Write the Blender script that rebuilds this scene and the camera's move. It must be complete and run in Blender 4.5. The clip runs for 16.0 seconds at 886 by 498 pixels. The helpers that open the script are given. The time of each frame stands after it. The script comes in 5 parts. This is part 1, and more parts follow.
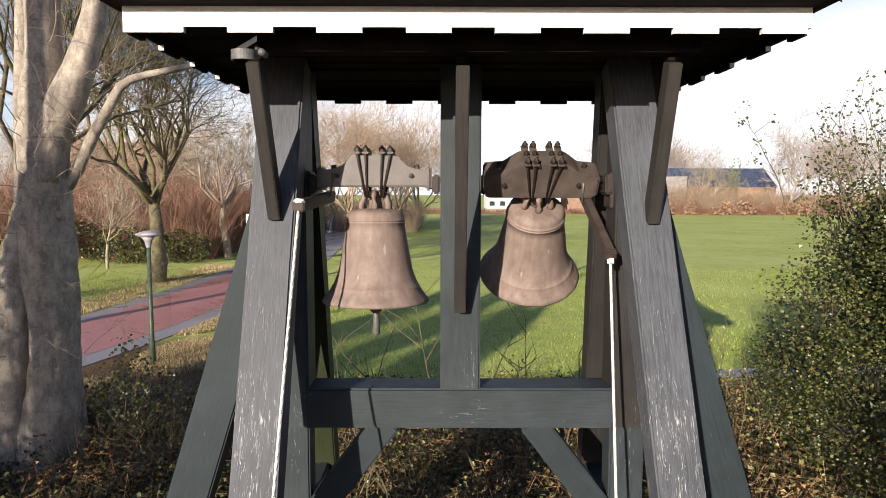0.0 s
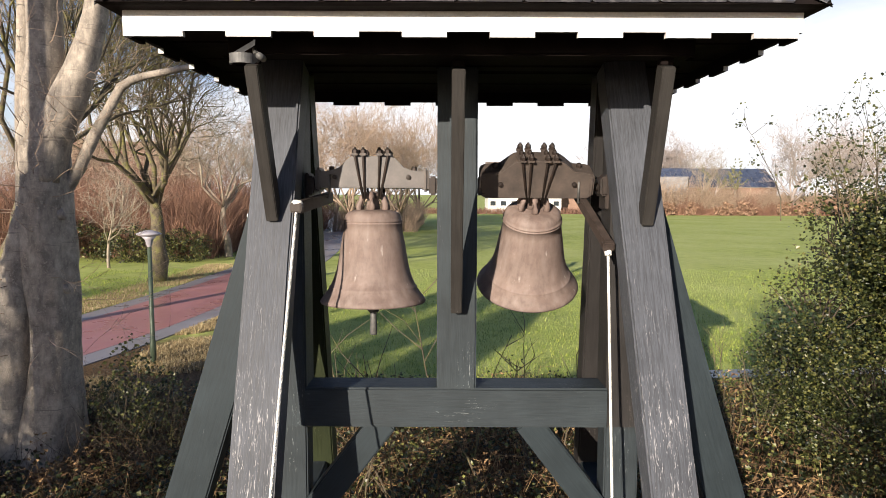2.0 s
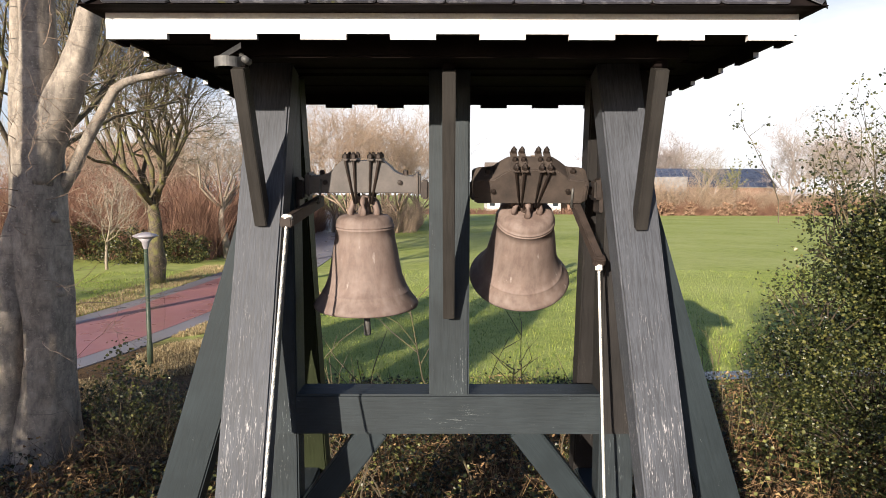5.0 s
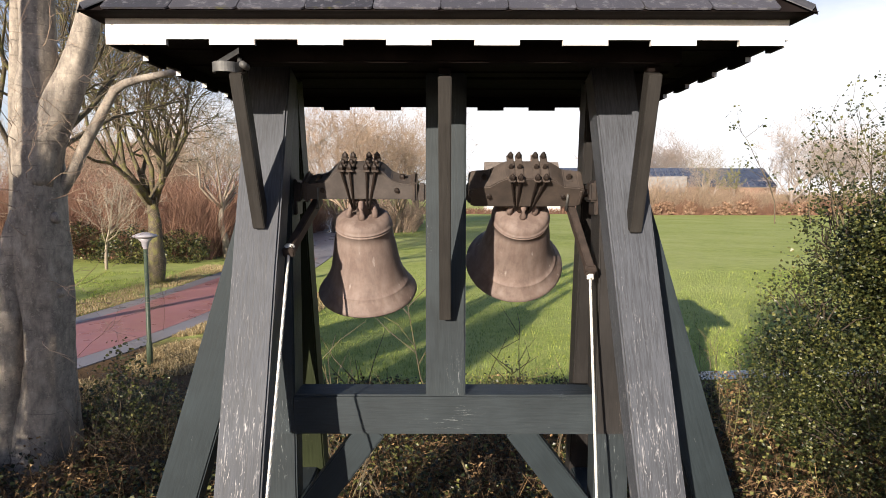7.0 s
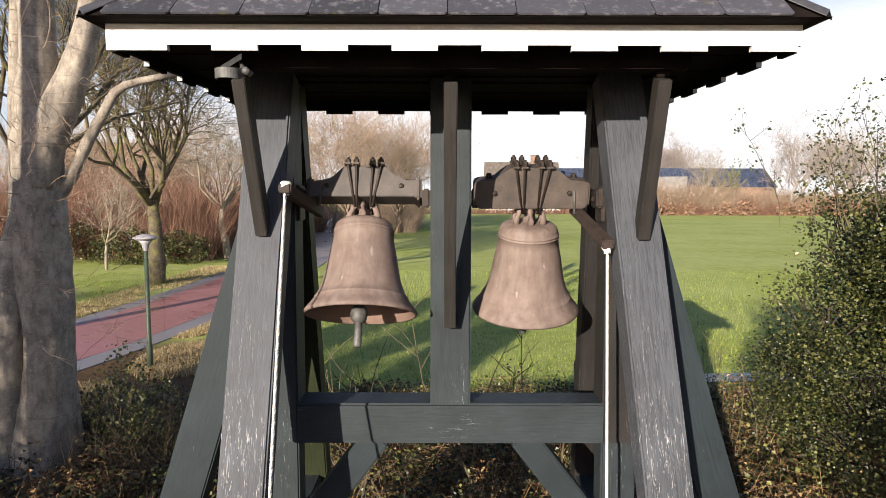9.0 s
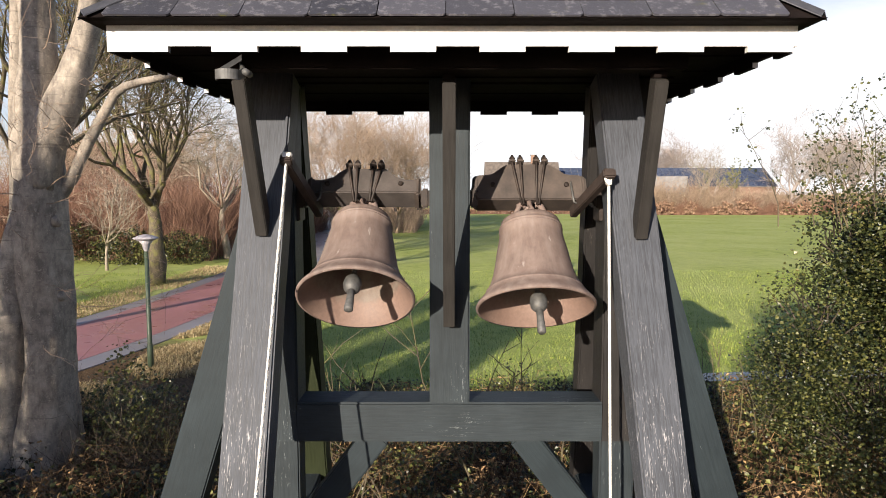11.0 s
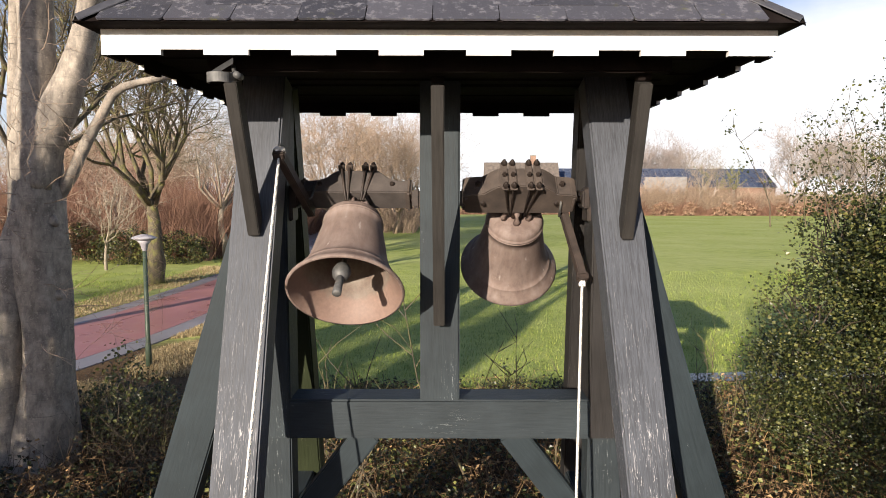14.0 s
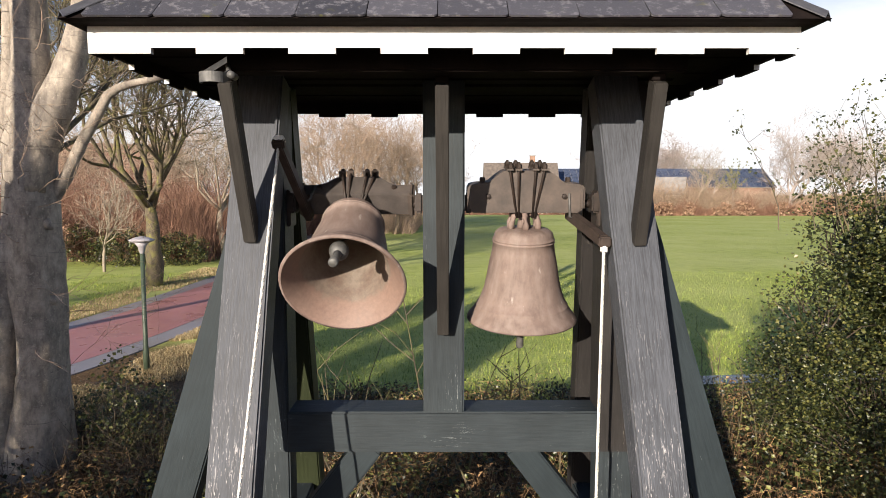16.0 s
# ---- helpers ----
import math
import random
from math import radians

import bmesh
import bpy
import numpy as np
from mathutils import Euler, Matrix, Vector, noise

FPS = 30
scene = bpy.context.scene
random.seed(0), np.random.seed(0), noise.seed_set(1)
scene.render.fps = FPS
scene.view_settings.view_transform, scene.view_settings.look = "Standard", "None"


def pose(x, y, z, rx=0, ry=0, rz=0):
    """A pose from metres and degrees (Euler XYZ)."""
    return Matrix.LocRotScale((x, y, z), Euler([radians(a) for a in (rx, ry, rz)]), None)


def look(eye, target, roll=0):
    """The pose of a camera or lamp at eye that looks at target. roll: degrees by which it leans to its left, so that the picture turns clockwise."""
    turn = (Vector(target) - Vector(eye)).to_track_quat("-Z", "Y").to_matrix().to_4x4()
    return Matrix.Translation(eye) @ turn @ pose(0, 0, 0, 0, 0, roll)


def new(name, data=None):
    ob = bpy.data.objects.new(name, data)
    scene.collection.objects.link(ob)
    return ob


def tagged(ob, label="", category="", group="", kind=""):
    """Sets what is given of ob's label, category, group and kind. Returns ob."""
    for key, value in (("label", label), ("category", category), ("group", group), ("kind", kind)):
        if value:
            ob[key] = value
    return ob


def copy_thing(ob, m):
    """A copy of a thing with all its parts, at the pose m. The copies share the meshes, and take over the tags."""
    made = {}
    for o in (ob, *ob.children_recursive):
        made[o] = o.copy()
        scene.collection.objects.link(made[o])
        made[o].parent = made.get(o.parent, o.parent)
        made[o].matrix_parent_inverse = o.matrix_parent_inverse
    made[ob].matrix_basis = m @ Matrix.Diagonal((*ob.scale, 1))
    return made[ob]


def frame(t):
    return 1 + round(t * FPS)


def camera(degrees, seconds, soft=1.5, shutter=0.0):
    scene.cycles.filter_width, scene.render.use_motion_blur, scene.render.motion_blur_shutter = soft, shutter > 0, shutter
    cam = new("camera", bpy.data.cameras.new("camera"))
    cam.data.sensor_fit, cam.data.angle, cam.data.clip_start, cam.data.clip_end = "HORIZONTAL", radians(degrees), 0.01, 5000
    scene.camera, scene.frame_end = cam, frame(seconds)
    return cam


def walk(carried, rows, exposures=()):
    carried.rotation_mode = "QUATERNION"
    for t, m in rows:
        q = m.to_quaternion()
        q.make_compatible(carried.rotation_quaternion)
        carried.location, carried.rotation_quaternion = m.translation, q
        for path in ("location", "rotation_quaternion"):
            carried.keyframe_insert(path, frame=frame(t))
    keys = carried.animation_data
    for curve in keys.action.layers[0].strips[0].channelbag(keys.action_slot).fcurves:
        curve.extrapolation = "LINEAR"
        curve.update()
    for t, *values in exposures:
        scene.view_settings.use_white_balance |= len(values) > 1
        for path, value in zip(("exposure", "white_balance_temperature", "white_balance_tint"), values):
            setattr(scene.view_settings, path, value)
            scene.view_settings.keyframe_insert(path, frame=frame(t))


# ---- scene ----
cam = camera(70.0, 16.0, soft=0.9)
PATH = [
    (0, (-0.081, -4.448, 4.507), (-0.076, -2.455, 4.335), 0.1),
    (0.5, (-0.089, -4.427, 4.499), (-0.085, -2.435, 4.328), 0.1),
    (1, (-0.092, -4.43, 4.507), (-0.09, -2.437, 4.335), 0.1),
    (1.5, (-0.087, -4.447, 4.52), (-0.084, -2.455, 4.348), 0.1),
    (2, (-0.052, -4.49, 4.519), (-0.05, -2.497, 4.346), 0.2),
    (2.5, (-0.056, -4.49, 4.519), (-0.053, -2.497, 4.347), 0.1),
    (3, (-0.07, -4.475, 4.522), (-0.068, -2.482, 4.35), 0.1),
    (3.5, (-0.068, -4.445, 4.54), (-0.065, -2.452, 4.37), 0.1),
    (4, (-0.05, -4.431, 4.538), (-0.047, -2.439, 4.367), 0.1),
    (6.5, (0.037, -4.454, 4.557), (0.041, -2.461, 4.385), 0.1),
    (7, (0.02, -4.473, 4.562), (0.024, -2.481, 4.389), 0.1),
    (7.5, (0.008, -4.467, 4.576), (0.011, -2.475, 4.404), 0.1),
    (8, (0.005, -4.461, 4.598), (0.009, -2.468, 4.425), 0.1),
    (8.5, (-0.001, -4.427, 4.603), (0.002, -2.434, 4.43), 0.1),
    (9, (-0.012, -4.411, 4.603), (-0.008, -2.418, 4.43), 0.1),
    (11.5, (-0.003, -4.452, 4.602), (0.0, -2.46, 4.429), 0.0),
    (12, (-0.003, -4.476, 4.593), (0.0, -2.484, 4.421), 0.0),
    (12.5, (0.004, -4.528, 4.59), (0.007, -2.536, 4.416), 0.1),
    (13, (0.039, -4.572, 4.602), (0.043, -2.58, 4.43), 0.0),
    (13.5, (0.052, -4.528, 4.613), (0.056, -2.535, 4.441), 0.0),
    (14, (0.06, -4.502, 4.604), (0.064, -2.509, 4.432), 0.1),
    (14.5, (0.062, -4.464, 4.611), (0.067, -2.472, 4.44), 0.1),
    (15, (0.054, -4.417, 4.626), (0.059, -2.425, 4.455), 0.0),
    (15.5, (0.04, -4.374, 4.632), (0.045, -2.381, 4.46), 0.1),
    (16, (0.03, -4.336, 4.63), (0.036, -2.344, 4.459), 0.0),
]
walk(cam, [(t, look(eye, to, lean)) for t, eye, to, lean in PATH], [(0, 1.0), (16, 1.0)])

# ---- light ----
SUN = Vector((0.45, 1.0, -0.29)).normalized()
world = bpy.data.worlds.new("sky")
scene.world = world
world.use_nodes = True
nt = world.node_tree
sky = nt.nodes.new("ShaderNodeTexSky")
sky.sky_type = "NISHITA"
sky.sun_disc = False
sky.sun_elevation = math.asin(-SUN.z)
sky.sun_rotation = math.atan2(-SUN.x, -SUN.y)
# broken bright cloud, thicker towards the horizon
gen = nt.nodes.new("ShaderNodeTexCoord").outputs["Generated"]
cloud = nt.nodes.new("ShaderNodeTexNoise")
cloud.inputs["Scale"].default_value, cloud.inputs["Detail"].default_value, cloud.inputs["Roughness"].default_value = 1.7, 7.0, 0.55
stretch = nt.nodes.new("ShaderNodeMapping")
stretch.inputs["Scale"].default_value = (1, 1, 2.4)
stretch.inputs["Location"].default_value = (0.35, 0.2, 0.1)
nt.links.new(gen, stretch.inputs["Vector"])
nt.links.new(stretch.outputs[0], cloud.inputs["Vector"])
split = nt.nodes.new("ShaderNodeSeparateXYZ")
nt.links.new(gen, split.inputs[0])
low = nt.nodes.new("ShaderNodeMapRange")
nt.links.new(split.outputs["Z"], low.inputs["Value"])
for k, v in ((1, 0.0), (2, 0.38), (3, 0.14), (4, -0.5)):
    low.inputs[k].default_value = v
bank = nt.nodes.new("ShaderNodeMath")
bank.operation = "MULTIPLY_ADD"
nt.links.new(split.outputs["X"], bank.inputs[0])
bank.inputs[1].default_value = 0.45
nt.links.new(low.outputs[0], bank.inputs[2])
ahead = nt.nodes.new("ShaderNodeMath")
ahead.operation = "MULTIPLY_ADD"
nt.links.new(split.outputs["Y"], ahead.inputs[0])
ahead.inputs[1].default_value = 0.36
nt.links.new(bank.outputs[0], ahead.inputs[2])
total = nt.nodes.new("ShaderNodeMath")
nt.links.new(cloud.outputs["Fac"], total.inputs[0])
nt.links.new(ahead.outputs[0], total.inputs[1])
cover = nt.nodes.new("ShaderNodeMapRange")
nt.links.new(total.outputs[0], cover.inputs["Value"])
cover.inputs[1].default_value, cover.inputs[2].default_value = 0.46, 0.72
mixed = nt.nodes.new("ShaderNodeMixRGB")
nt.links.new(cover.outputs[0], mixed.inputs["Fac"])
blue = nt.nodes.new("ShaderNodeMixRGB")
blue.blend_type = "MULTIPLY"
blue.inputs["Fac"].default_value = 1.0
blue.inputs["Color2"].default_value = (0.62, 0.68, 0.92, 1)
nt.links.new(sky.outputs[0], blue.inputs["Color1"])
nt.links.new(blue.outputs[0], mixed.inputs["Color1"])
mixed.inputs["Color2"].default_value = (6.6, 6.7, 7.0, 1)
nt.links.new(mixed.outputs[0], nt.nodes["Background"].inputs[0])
nt.nodes["Background"].inputs[1].default_value = 0.085
sun = new("sun", bpy.data.lights.new("sun", "SUN"))
sun.data.energy, sun.data.angle, sun.data.color = 5.0, radians(0.5), (1.0, 0.88, 0.74)
sun.matrix_world = look((0, 0, 30), Vector((0, 0, 30)) + SUN)

# ---- materials ----
def graph(name):
    m = bpy.data.materials.new(name)
    m.use_nodes = True
    t = m.node_tree
    return m, t, t.nodes["Principled BSDF"]


def node(t, kind, ins=(), **props):
    n = t.nodes.new("ShaderNode" + kind)
    for k, v in props.items():
        setattr_plain(n, k, v)
    for k, v in dict(ins).items():
        if isinstance(v, bpy.types.NodeSocket):
            t.links.new(v, n.inputs[k])
        else:
            n.inputs[k].default_value = v
    return n


def setattr_plain(n, k, v):
    if k == "blend_type":
        n.blend_type = v
    elif k == "data_type":
        n.data_type = v
    elif k == "operation":
        n.operation = v
    elif k == "feature":
        n.feature = v


def noise_tex(t, vec, scale, detail=4.0, rough=0.55, distort=0.0):
    return node(t, "TexNoise", {"Vector": vec, "Scale": scale, "Detail": detail, "Roughness": rough, "Distortion": distort}).outputs["Fac"]


def ramp(t, fac, *stops):
    r = node(t, "ValToRGB", {"Fac": fac})
    e = r.color_ramp.elements
    while len(e) < len(stops):
        e.new(0.5)
    for el, (p, c) in zip(e, stops):
        el.position = p
        el.color = (c, c, c, 1) if isinstance(c, (int, float)) else (*c, 1)
    return r.outputs["Color"]


def blend(t, fac, a, b, how="MIX"):
    n = node(t, "MixRGB", {"Fac": fac}, blend_type=how)
    for k, v in (("Color1", a), ("Color2", b)):
        if isinstance(v, bpy.types.NodeSocket):
            t.links.new(v, n.inputs[k])
        else:
            n.inputs[k].default_value = (*v, 1)
    return n.outputs["Color"]


def coords(t, scale=(1, 1, 1), which="Object"):
    c = node(t, "TexCoord").outputs[which]
    return node(t, "Mapping", {"Vector": c, "Scale": scale}).outputs["Vector"]


def bump(t, bsdf, height, strength=0.3, distance=0.01):
    b = node(t, "Bump", {"Height": height, "Strength": strength, "Distance": distance})
    t.links.new(b.outputs["Normal"], bsdf.inputs["Normal"])


def surface(name, low, high, scale=6.0, rough=0.7, metal=0.0, relief=0.25, dist=0.004, stretch=(1, 1, 1), fine=60.0, spread=0.0, which="Object", spec=0.5):
    """Two-scale mottled surface."""
    m, t, b = graph(name)
    v = coords(t, stretch, which)
    big = noise_tex(t, v, scale, 5)
    small = noise_tex(t, v, fine, 4, 0.65)
    c = blend(t, ramp(t, big, (0.3, 0.0), (0.7, 1.0)), low, high)
    c = blend(t, 0.35, c, ramp(t, small, (0.25, 0.25), (0.75, 1.0)), "MULTIPLY")
    if spread:
        info = node(t, "ObjectInfo").outputs["Random"]
        c = blend(t, spread, c, ramp(t, info, (0.0, 0.35), (1.0, 1.0)), "MULTIPLY")
    t.links.new(c, b.inputs["Base Color"])
    t.links.new(ramp(t, small, (0.2, max(0.0, rough - 0.12)), (0.8, min(1.0, rough + 0.12))), b.inputs["Roughness"])
    b.inputs["Metallic"].default_value = metal
    b.inputs["Specular IOR Level"].default_value = spec
    bump(t, b, small, relief, dist)
    return m


def weathered_timber(name, paint, wear, amount, flaked=None, ribbed=0.25):
    """Dark green paint on timber, grain along local z, paint flaked off along the grain."""
    m, t, b = graph(name)
    v = coords(t, (1, 1, 0.07))
    plain = coords(t)
    grain = noise_tex(t, v, 60, 6, 0.65, 0.4)
    cracks = noise_tex(t, v, 125, 3, 0.5, 0.8)
    patch = noise_tex(t, coords(t, (1, 1, 0.45)), 4.0, 4, 0.6)
    tint = noise_tex(t, plain, 2.5, 4)
    base = blend(t, ramp(t, tint, (0.3, 0.0), (0.7, 1.0)), paint, tuple(c * 1.5 for c in paint))
    base = blend(t, ribbed, base, ramp(t, grain, (0.36, 0.2), (0.56, 1.0)), "MULTIPLY")
    fibre = noise_tex(t, coords(t, (1, 1, 0.035)), 210, 4, 0.6, 0.6)
    base = blend(t, ribbed, base, ramp(t, fibre, (0.36, 0.3), (0.58, 1.0)), "MULTIPLY")
    away = node(t, "Math", {0: node(t, "Math", {0: noise_tex(t, coords(t, (1, 1, 0.11)), 26, 3, 0.55, 2.2), 1: 0.5}, operation="SUBTRACT").outputs[0]}, operation="ABSOLUTE").outputs[0]
    line = ramp(t, away, (0.0, 1.0), (max(0.008, 0.012 + 0.008 * amount), 0.0))
    broken = ramp(t, cracks, (0.5, 0.0), (0.6, 1.0))
    dash = ramp(t, cracks, (0.69, 0.0), (0.73, 1.0))
    either = node(t, "Math", {0: node(t, "Math", {0: line, 1: broken}, operation="MULTIPLY").outputs[0], 1: dash}, operation="MAXIMUM").outputs[0]
    flake = node(t, "Math", {0: either, 1: ramp(t, patch, (0.50 - 0.08 * amount, 0.0), (0.66, 1.0))}, operation="MULTIPLY").outputs[0]
    if flaked:
        # the sheltered upper part has kept its paint
        up = node(t, "SeparateXYZ", {"Vector": plain}).outputs["Z"]
        kept = node(t, "MapRange", {"Value": up, 1: flaked[0], 2: flaked[1], 3: 1.0, 4: 0.06}).outputs[0]
        flake = node(t, "Math", {0: flake, 1: kept}, operation="MULTIPLY").outputs[0]
    c = blend(t, flake, base, wear)
    t.links.new(c, b.inputs["Base Color"])
    t.links.new(ramp(t, grain, (0.3, 0.5), (0.8, 0.74)), b.inputs["Roughness"])
    b.inputs["Specular IOR Level"].default_value = 0.22
    bump(t, b, blend(t, 0.45, grain, fibre), 0.5, 0.004)
    return m


def bark(name, dark, light, scale, moss=None, swirl=1.2, rings=False):
    m, t, b = graph(name)
    v = coords(t, (1, 1, 0.5))
    big = noise_tex(t, coords(t), 1.6, 5, 0.6)
    rid = noise_tex(t, v, scale, 7, 0.7, swirl)
    c = blend(t, ramp(t, rid, (0.35, 0.0), (0.65, 1.0)), dark, light)
    c = blend(t, 0.5, c, ramp(t, big, (0.3, 0.45), (0.7, 1.0)), "MULTIPLY")
    if rings:
        # thin dark creases across the stem and small eye scars
        ring = noise_tex(t, coords(t, (0.5, 0.5, 7.0)), 5.0, 4, 0.6, 0.7)
        c = blend(t, ramp(t, ring, (0.6, 0.0), (0.68, 0.55)), c, tuple(k * 0.45 for k in dark))
        lich = noise_tex(t, coords(t), 22, 5, 0.7)
        c = blend(t, ramp(t, lich, (0.56, 0.0), (0.66, 0.5)), c, tuple(k * 1.15 for k in light))
    if moss:
        c = blend(t, ramp(t, noise_tex(t, coords(t), 3.0, 4), (0.5, 0.0), (0.65, 0.7)), c, moss)
    t.links.new(c, b.inputs["Base Color"])
    b.inputs["Roughness"].default_value = 0.85
    bump(t, b, rid, 0.5, 0.02)
    return m


def leaves_mat(name, a, b_, c_, rough=0.45, spec=0.4):
    m, t, b = graph(name)
    r = node(t, "NewGeometry").outputs["Random Per Island"]
    col = ramp(t, r, (0.0, a), (0.55, b_), (1.0, c_))
    t.links.new(col, b.inputs["Base Color"])
    b.inputs["Roughness"].default_value = rough
    b.inputs["Specular IOR Level"].default_value = spec
    return m


M_LEG = weathered_timber("weathered green paint", (0.058, 0.063, 0.074), (0.58, 0.56, 0.56), 1.2, (3.3, 4.5), 0.42)
M_FRAME = weathered_timber("dark green painted timber", (0.023, 0.0295, 0.0335), (0.38, 0.41, 0.42), -0.5)
M_PLAIN = weathered_timber("plain dark green timber", (0.0175, 0.0245, 0.0285), (0.3, 0.32, 0.33), -1.6)
M_ALGAE = weathered_timber("algae-stained timber", (0.018, 0.023, 0.010), (0.3, 0.3, 0.2), -0.8)
M_STAIN = weathered_timber("brown-stained dark timber", (0.0185, 0.017, 0.0165), (0.34, 0.3, 0.26), -0.8)
M_STRUT = weathered_timber("brown weathered strut", (0.025, 0.023, 0.021), (0.3, 0.28, 0.26), -1.6)
# near-black colour that carries the deep shade under the roof
M_UNDER = surface("shade-dark boarding", (0.009, 0.0065, 0.006), (0.016, 0.012, 0.011), 8, 0.9, spec=0.05)
M_WHITE = surface("white fascia paint", (0.74, 0.72, 0.69), (0.82, 0.81, 0.79), 5, 0.55, relief=0.1)
M_BRONZE = None
M_PATINA = None
M_IRON = surface("rusty dark iron", (0.018, 0.0145, 0.013), (0.048, 0.032, 0.025), 18, 0.6, 0.35)
M_STEEL = surface("grey galvanised steel", (0.26, 0.26, 0.25), (0.4, 0.39, 0.37), 20, 0.45, 0.7)
M_YOKE = surface("brown painted yoke steel", (0.05, 0.041, 0.037), (0.105, 0.082, 0.069), 9, 0.55, 0.0)
# left yoke: same brown, with the sky's grey reflection mixed into the colour
M_YOKE_SKYLIT = surface("brown yoke steel greyed by sky sheen", (0.06, 0.052, 0.049), (0.105, 0.09, 0.083), 9, 0.5, 0.0)
M_LEVER = surface("dark brown lever paint", (0.03, 0.023, 0.02), (0.062, 0.046, 0.039), 12, 0.6, 0.0, spec=0.25)
M_ROPE = surface("white rope", (0.72, 0.70, 0.64), (0.86, 0.84, 0.8), 30, 0.85, fine=200)
M_LAMPPOST = surface("green lamp post paint", (0.05, 0.075, 0.045), (0.075, 0.1, 0.065), 6, 0.5)
M_LAMPHEAD = surface("grey lamp cap", (0.36, 0.34, 0.36), (0.5, 0.47, 0.5), 6, 0.4)
M_BEECH = bark("smooth grey beech bark", (0.17, 0.145, 0.12), (0.43, 0.37, 0.298), 8.0, None, 0.2, True)
M_BARK = bark("brown mossy bark", (0.045, 0.036, 0.022), (0.165, 0.13, 0.082), 9.0, (0.17, 0.165, 0.04))
M_PALEBARK = bark("pale bark", (0.22, 0.18, 0.13), (0.4, 0.34, 0.27), 8.0)
M_TWIG = surface("bare twigs", (0.24, 0.17, 0.12), (0.46, 0.345, 0.25), 2, 0.9)
M_REDTWIG = surface("reddish bare twigs", (0.15, 0.075, 0.055), (0.31, 0.175, 0.115), 0.6, 0.9)
M_HOLLY = leaves_mat("glossy evergreen leaves", (0.012, 0.018, 0.006), (0.036, 0.045, 0.013), (0.125, 0.122, 0.034), 0.42)
M_IVY = leaves_mat("bramble leaves", (0.008, 0.012, 0.004), (0.028, 0.036, 0.01), (0.2, 0.2, 0.06), 0.4)
M_DEAD = leaves_mat("dead leaves and stalks", (0.045, 0.027, 0.016), (0.13, 0.078, 0.04), (0.40, 0.26, 0.125), 0.8, 0.2)
M_STRAW = leaves_mat("dry straw", (0.22, 0.155, 0.075), (0.36, 0.275, 0.145), (0.52, 0.43, 0.25), 0.8, 0.2)
M_GRASSBLADE = leaves_mat("grass blades", (0.07, 0.12, 0.012), (0.19, 0.26, 0.035), (0.38, 0.40, 0.08), 0.6, 0.3)
# distance haze put into the colour of the far branches
M_HAZEBARK = surface("haze-paled far branches", (0.27, 0.225, 0.2), (0.42, 0.36, 0.33), 0.4, 0.9, fine=4)
M_FARIVY = leaves_mat("pale olive ivy", (0.10, 0.11, 0.04), (0.18, 0.18, 0.065), (0.27, 0.26, 0.11), 0.6)
M_DARKTWIG = surface("dark twigs", (0.03, 0.022, 0.015), (0.085, 0.062, 0.04), 2, 0.9)
M_SLATE = None


def bronze_mat():
    """Dull brown bronze with pale vertical drips and scuffs."""
    m, t, b = graph("brown weathered bronze")
    v = coords(t)
    big = noise_tex(t, v, 5, 5)
    fine = noise_tex(t, v, 38, 4, 0.65)
    c = blend(t, ramp(t, big, (0.3, 0.0), (0.7, 1.0)), (0.125, 0.09, 0.077), (0.22, 0.163, 0.141))
    c = blend(t, 0.3, c, ramp(t, fine, (0.25, 0.35), (0.75, 1.0)), "MULTIPLY")
    drip = noise_tex(t, coords(t, (1, 1, 0.12)), 26, 3, 0.5)
    spot = noise_tex(t, v, 11, 3, 0.5)
    k = node(t, "Math", {0: ramp(t, drip, (0.67, 0.0), (0.74, 0.8)), 1: ramp(t, spot, (0.5, 0.0), (0.62, 1.0))}, operation="MULTIPLY").outputs[0]
    c = blend(t, ramp(t, noise_tex(t, coords(t, (1, 1, 0.2)), 14, 5, 0.6), (0.42, 0.0), (0.7, 0.45)), c, (0.29, 0.24, 0.215))
    c = blend(t, k, c, (0.40, 0.36, 0.33))
    t.links.new(c, b.inputs["Base Color"])
    t.links.new(ramp(t, fine, (0.2, 0.58), (0.8, 0.78)), b.inputs["Roughness"])
    b.inputs["Specular IOR Level"].default_value = 0.25
    bump(t, b, fine, 0.22, 0.003)
    return m


M_BRONZE = bronze_mat()


def patina_mat():
    """Grey verdigris inside the bell, rubbed to a reddish band where the clapper strikes."""
    m, t, b = graph("grey-green patina inside")
    v = coords(t)
    big = noise_tex(t, v, 6, 6, 0.65)
    fine = noise_tex(t, v, 45, 4, 0.65)
    c = blend(t, ramp(t, big, (0.35, 0.0), (0.65, 1.0)), (0.125, 0.085, 0.066), (0.20, 0.165, 0.135))
    z = node(t, "SeparateXYZ", {"Vector": v}).outputs["Z"]
    wob = node(t, "Math", {0: z, 1: node(t, "Math", {0: big, 1: 0.16}, operation="MULTIPLY").outputs[0]}, operation="ADD").outputs[0]
    band = node(t, "MapRange", {"Value": wob, 1: -0.60, 2: -0.56, 3: 0.8, 4: 0.0}).outputs[0]
    c = blend(t, band, c, (0.225, 0.145, 0.115))
    c = blend(t, 0.4, c, ramp(t, fine, (0.3, 0.35), (0.7, 1.0)), "MULTIPLY")
    t.links.new(c, b.inputs["Base Color"])
    t.links.new(ramp(t, fine, (0.2, 0.55), (0.8, 0.75)), b.inputs["Roughness"])
    bump(t, b, fine, 0.3, 0.003)
    return m


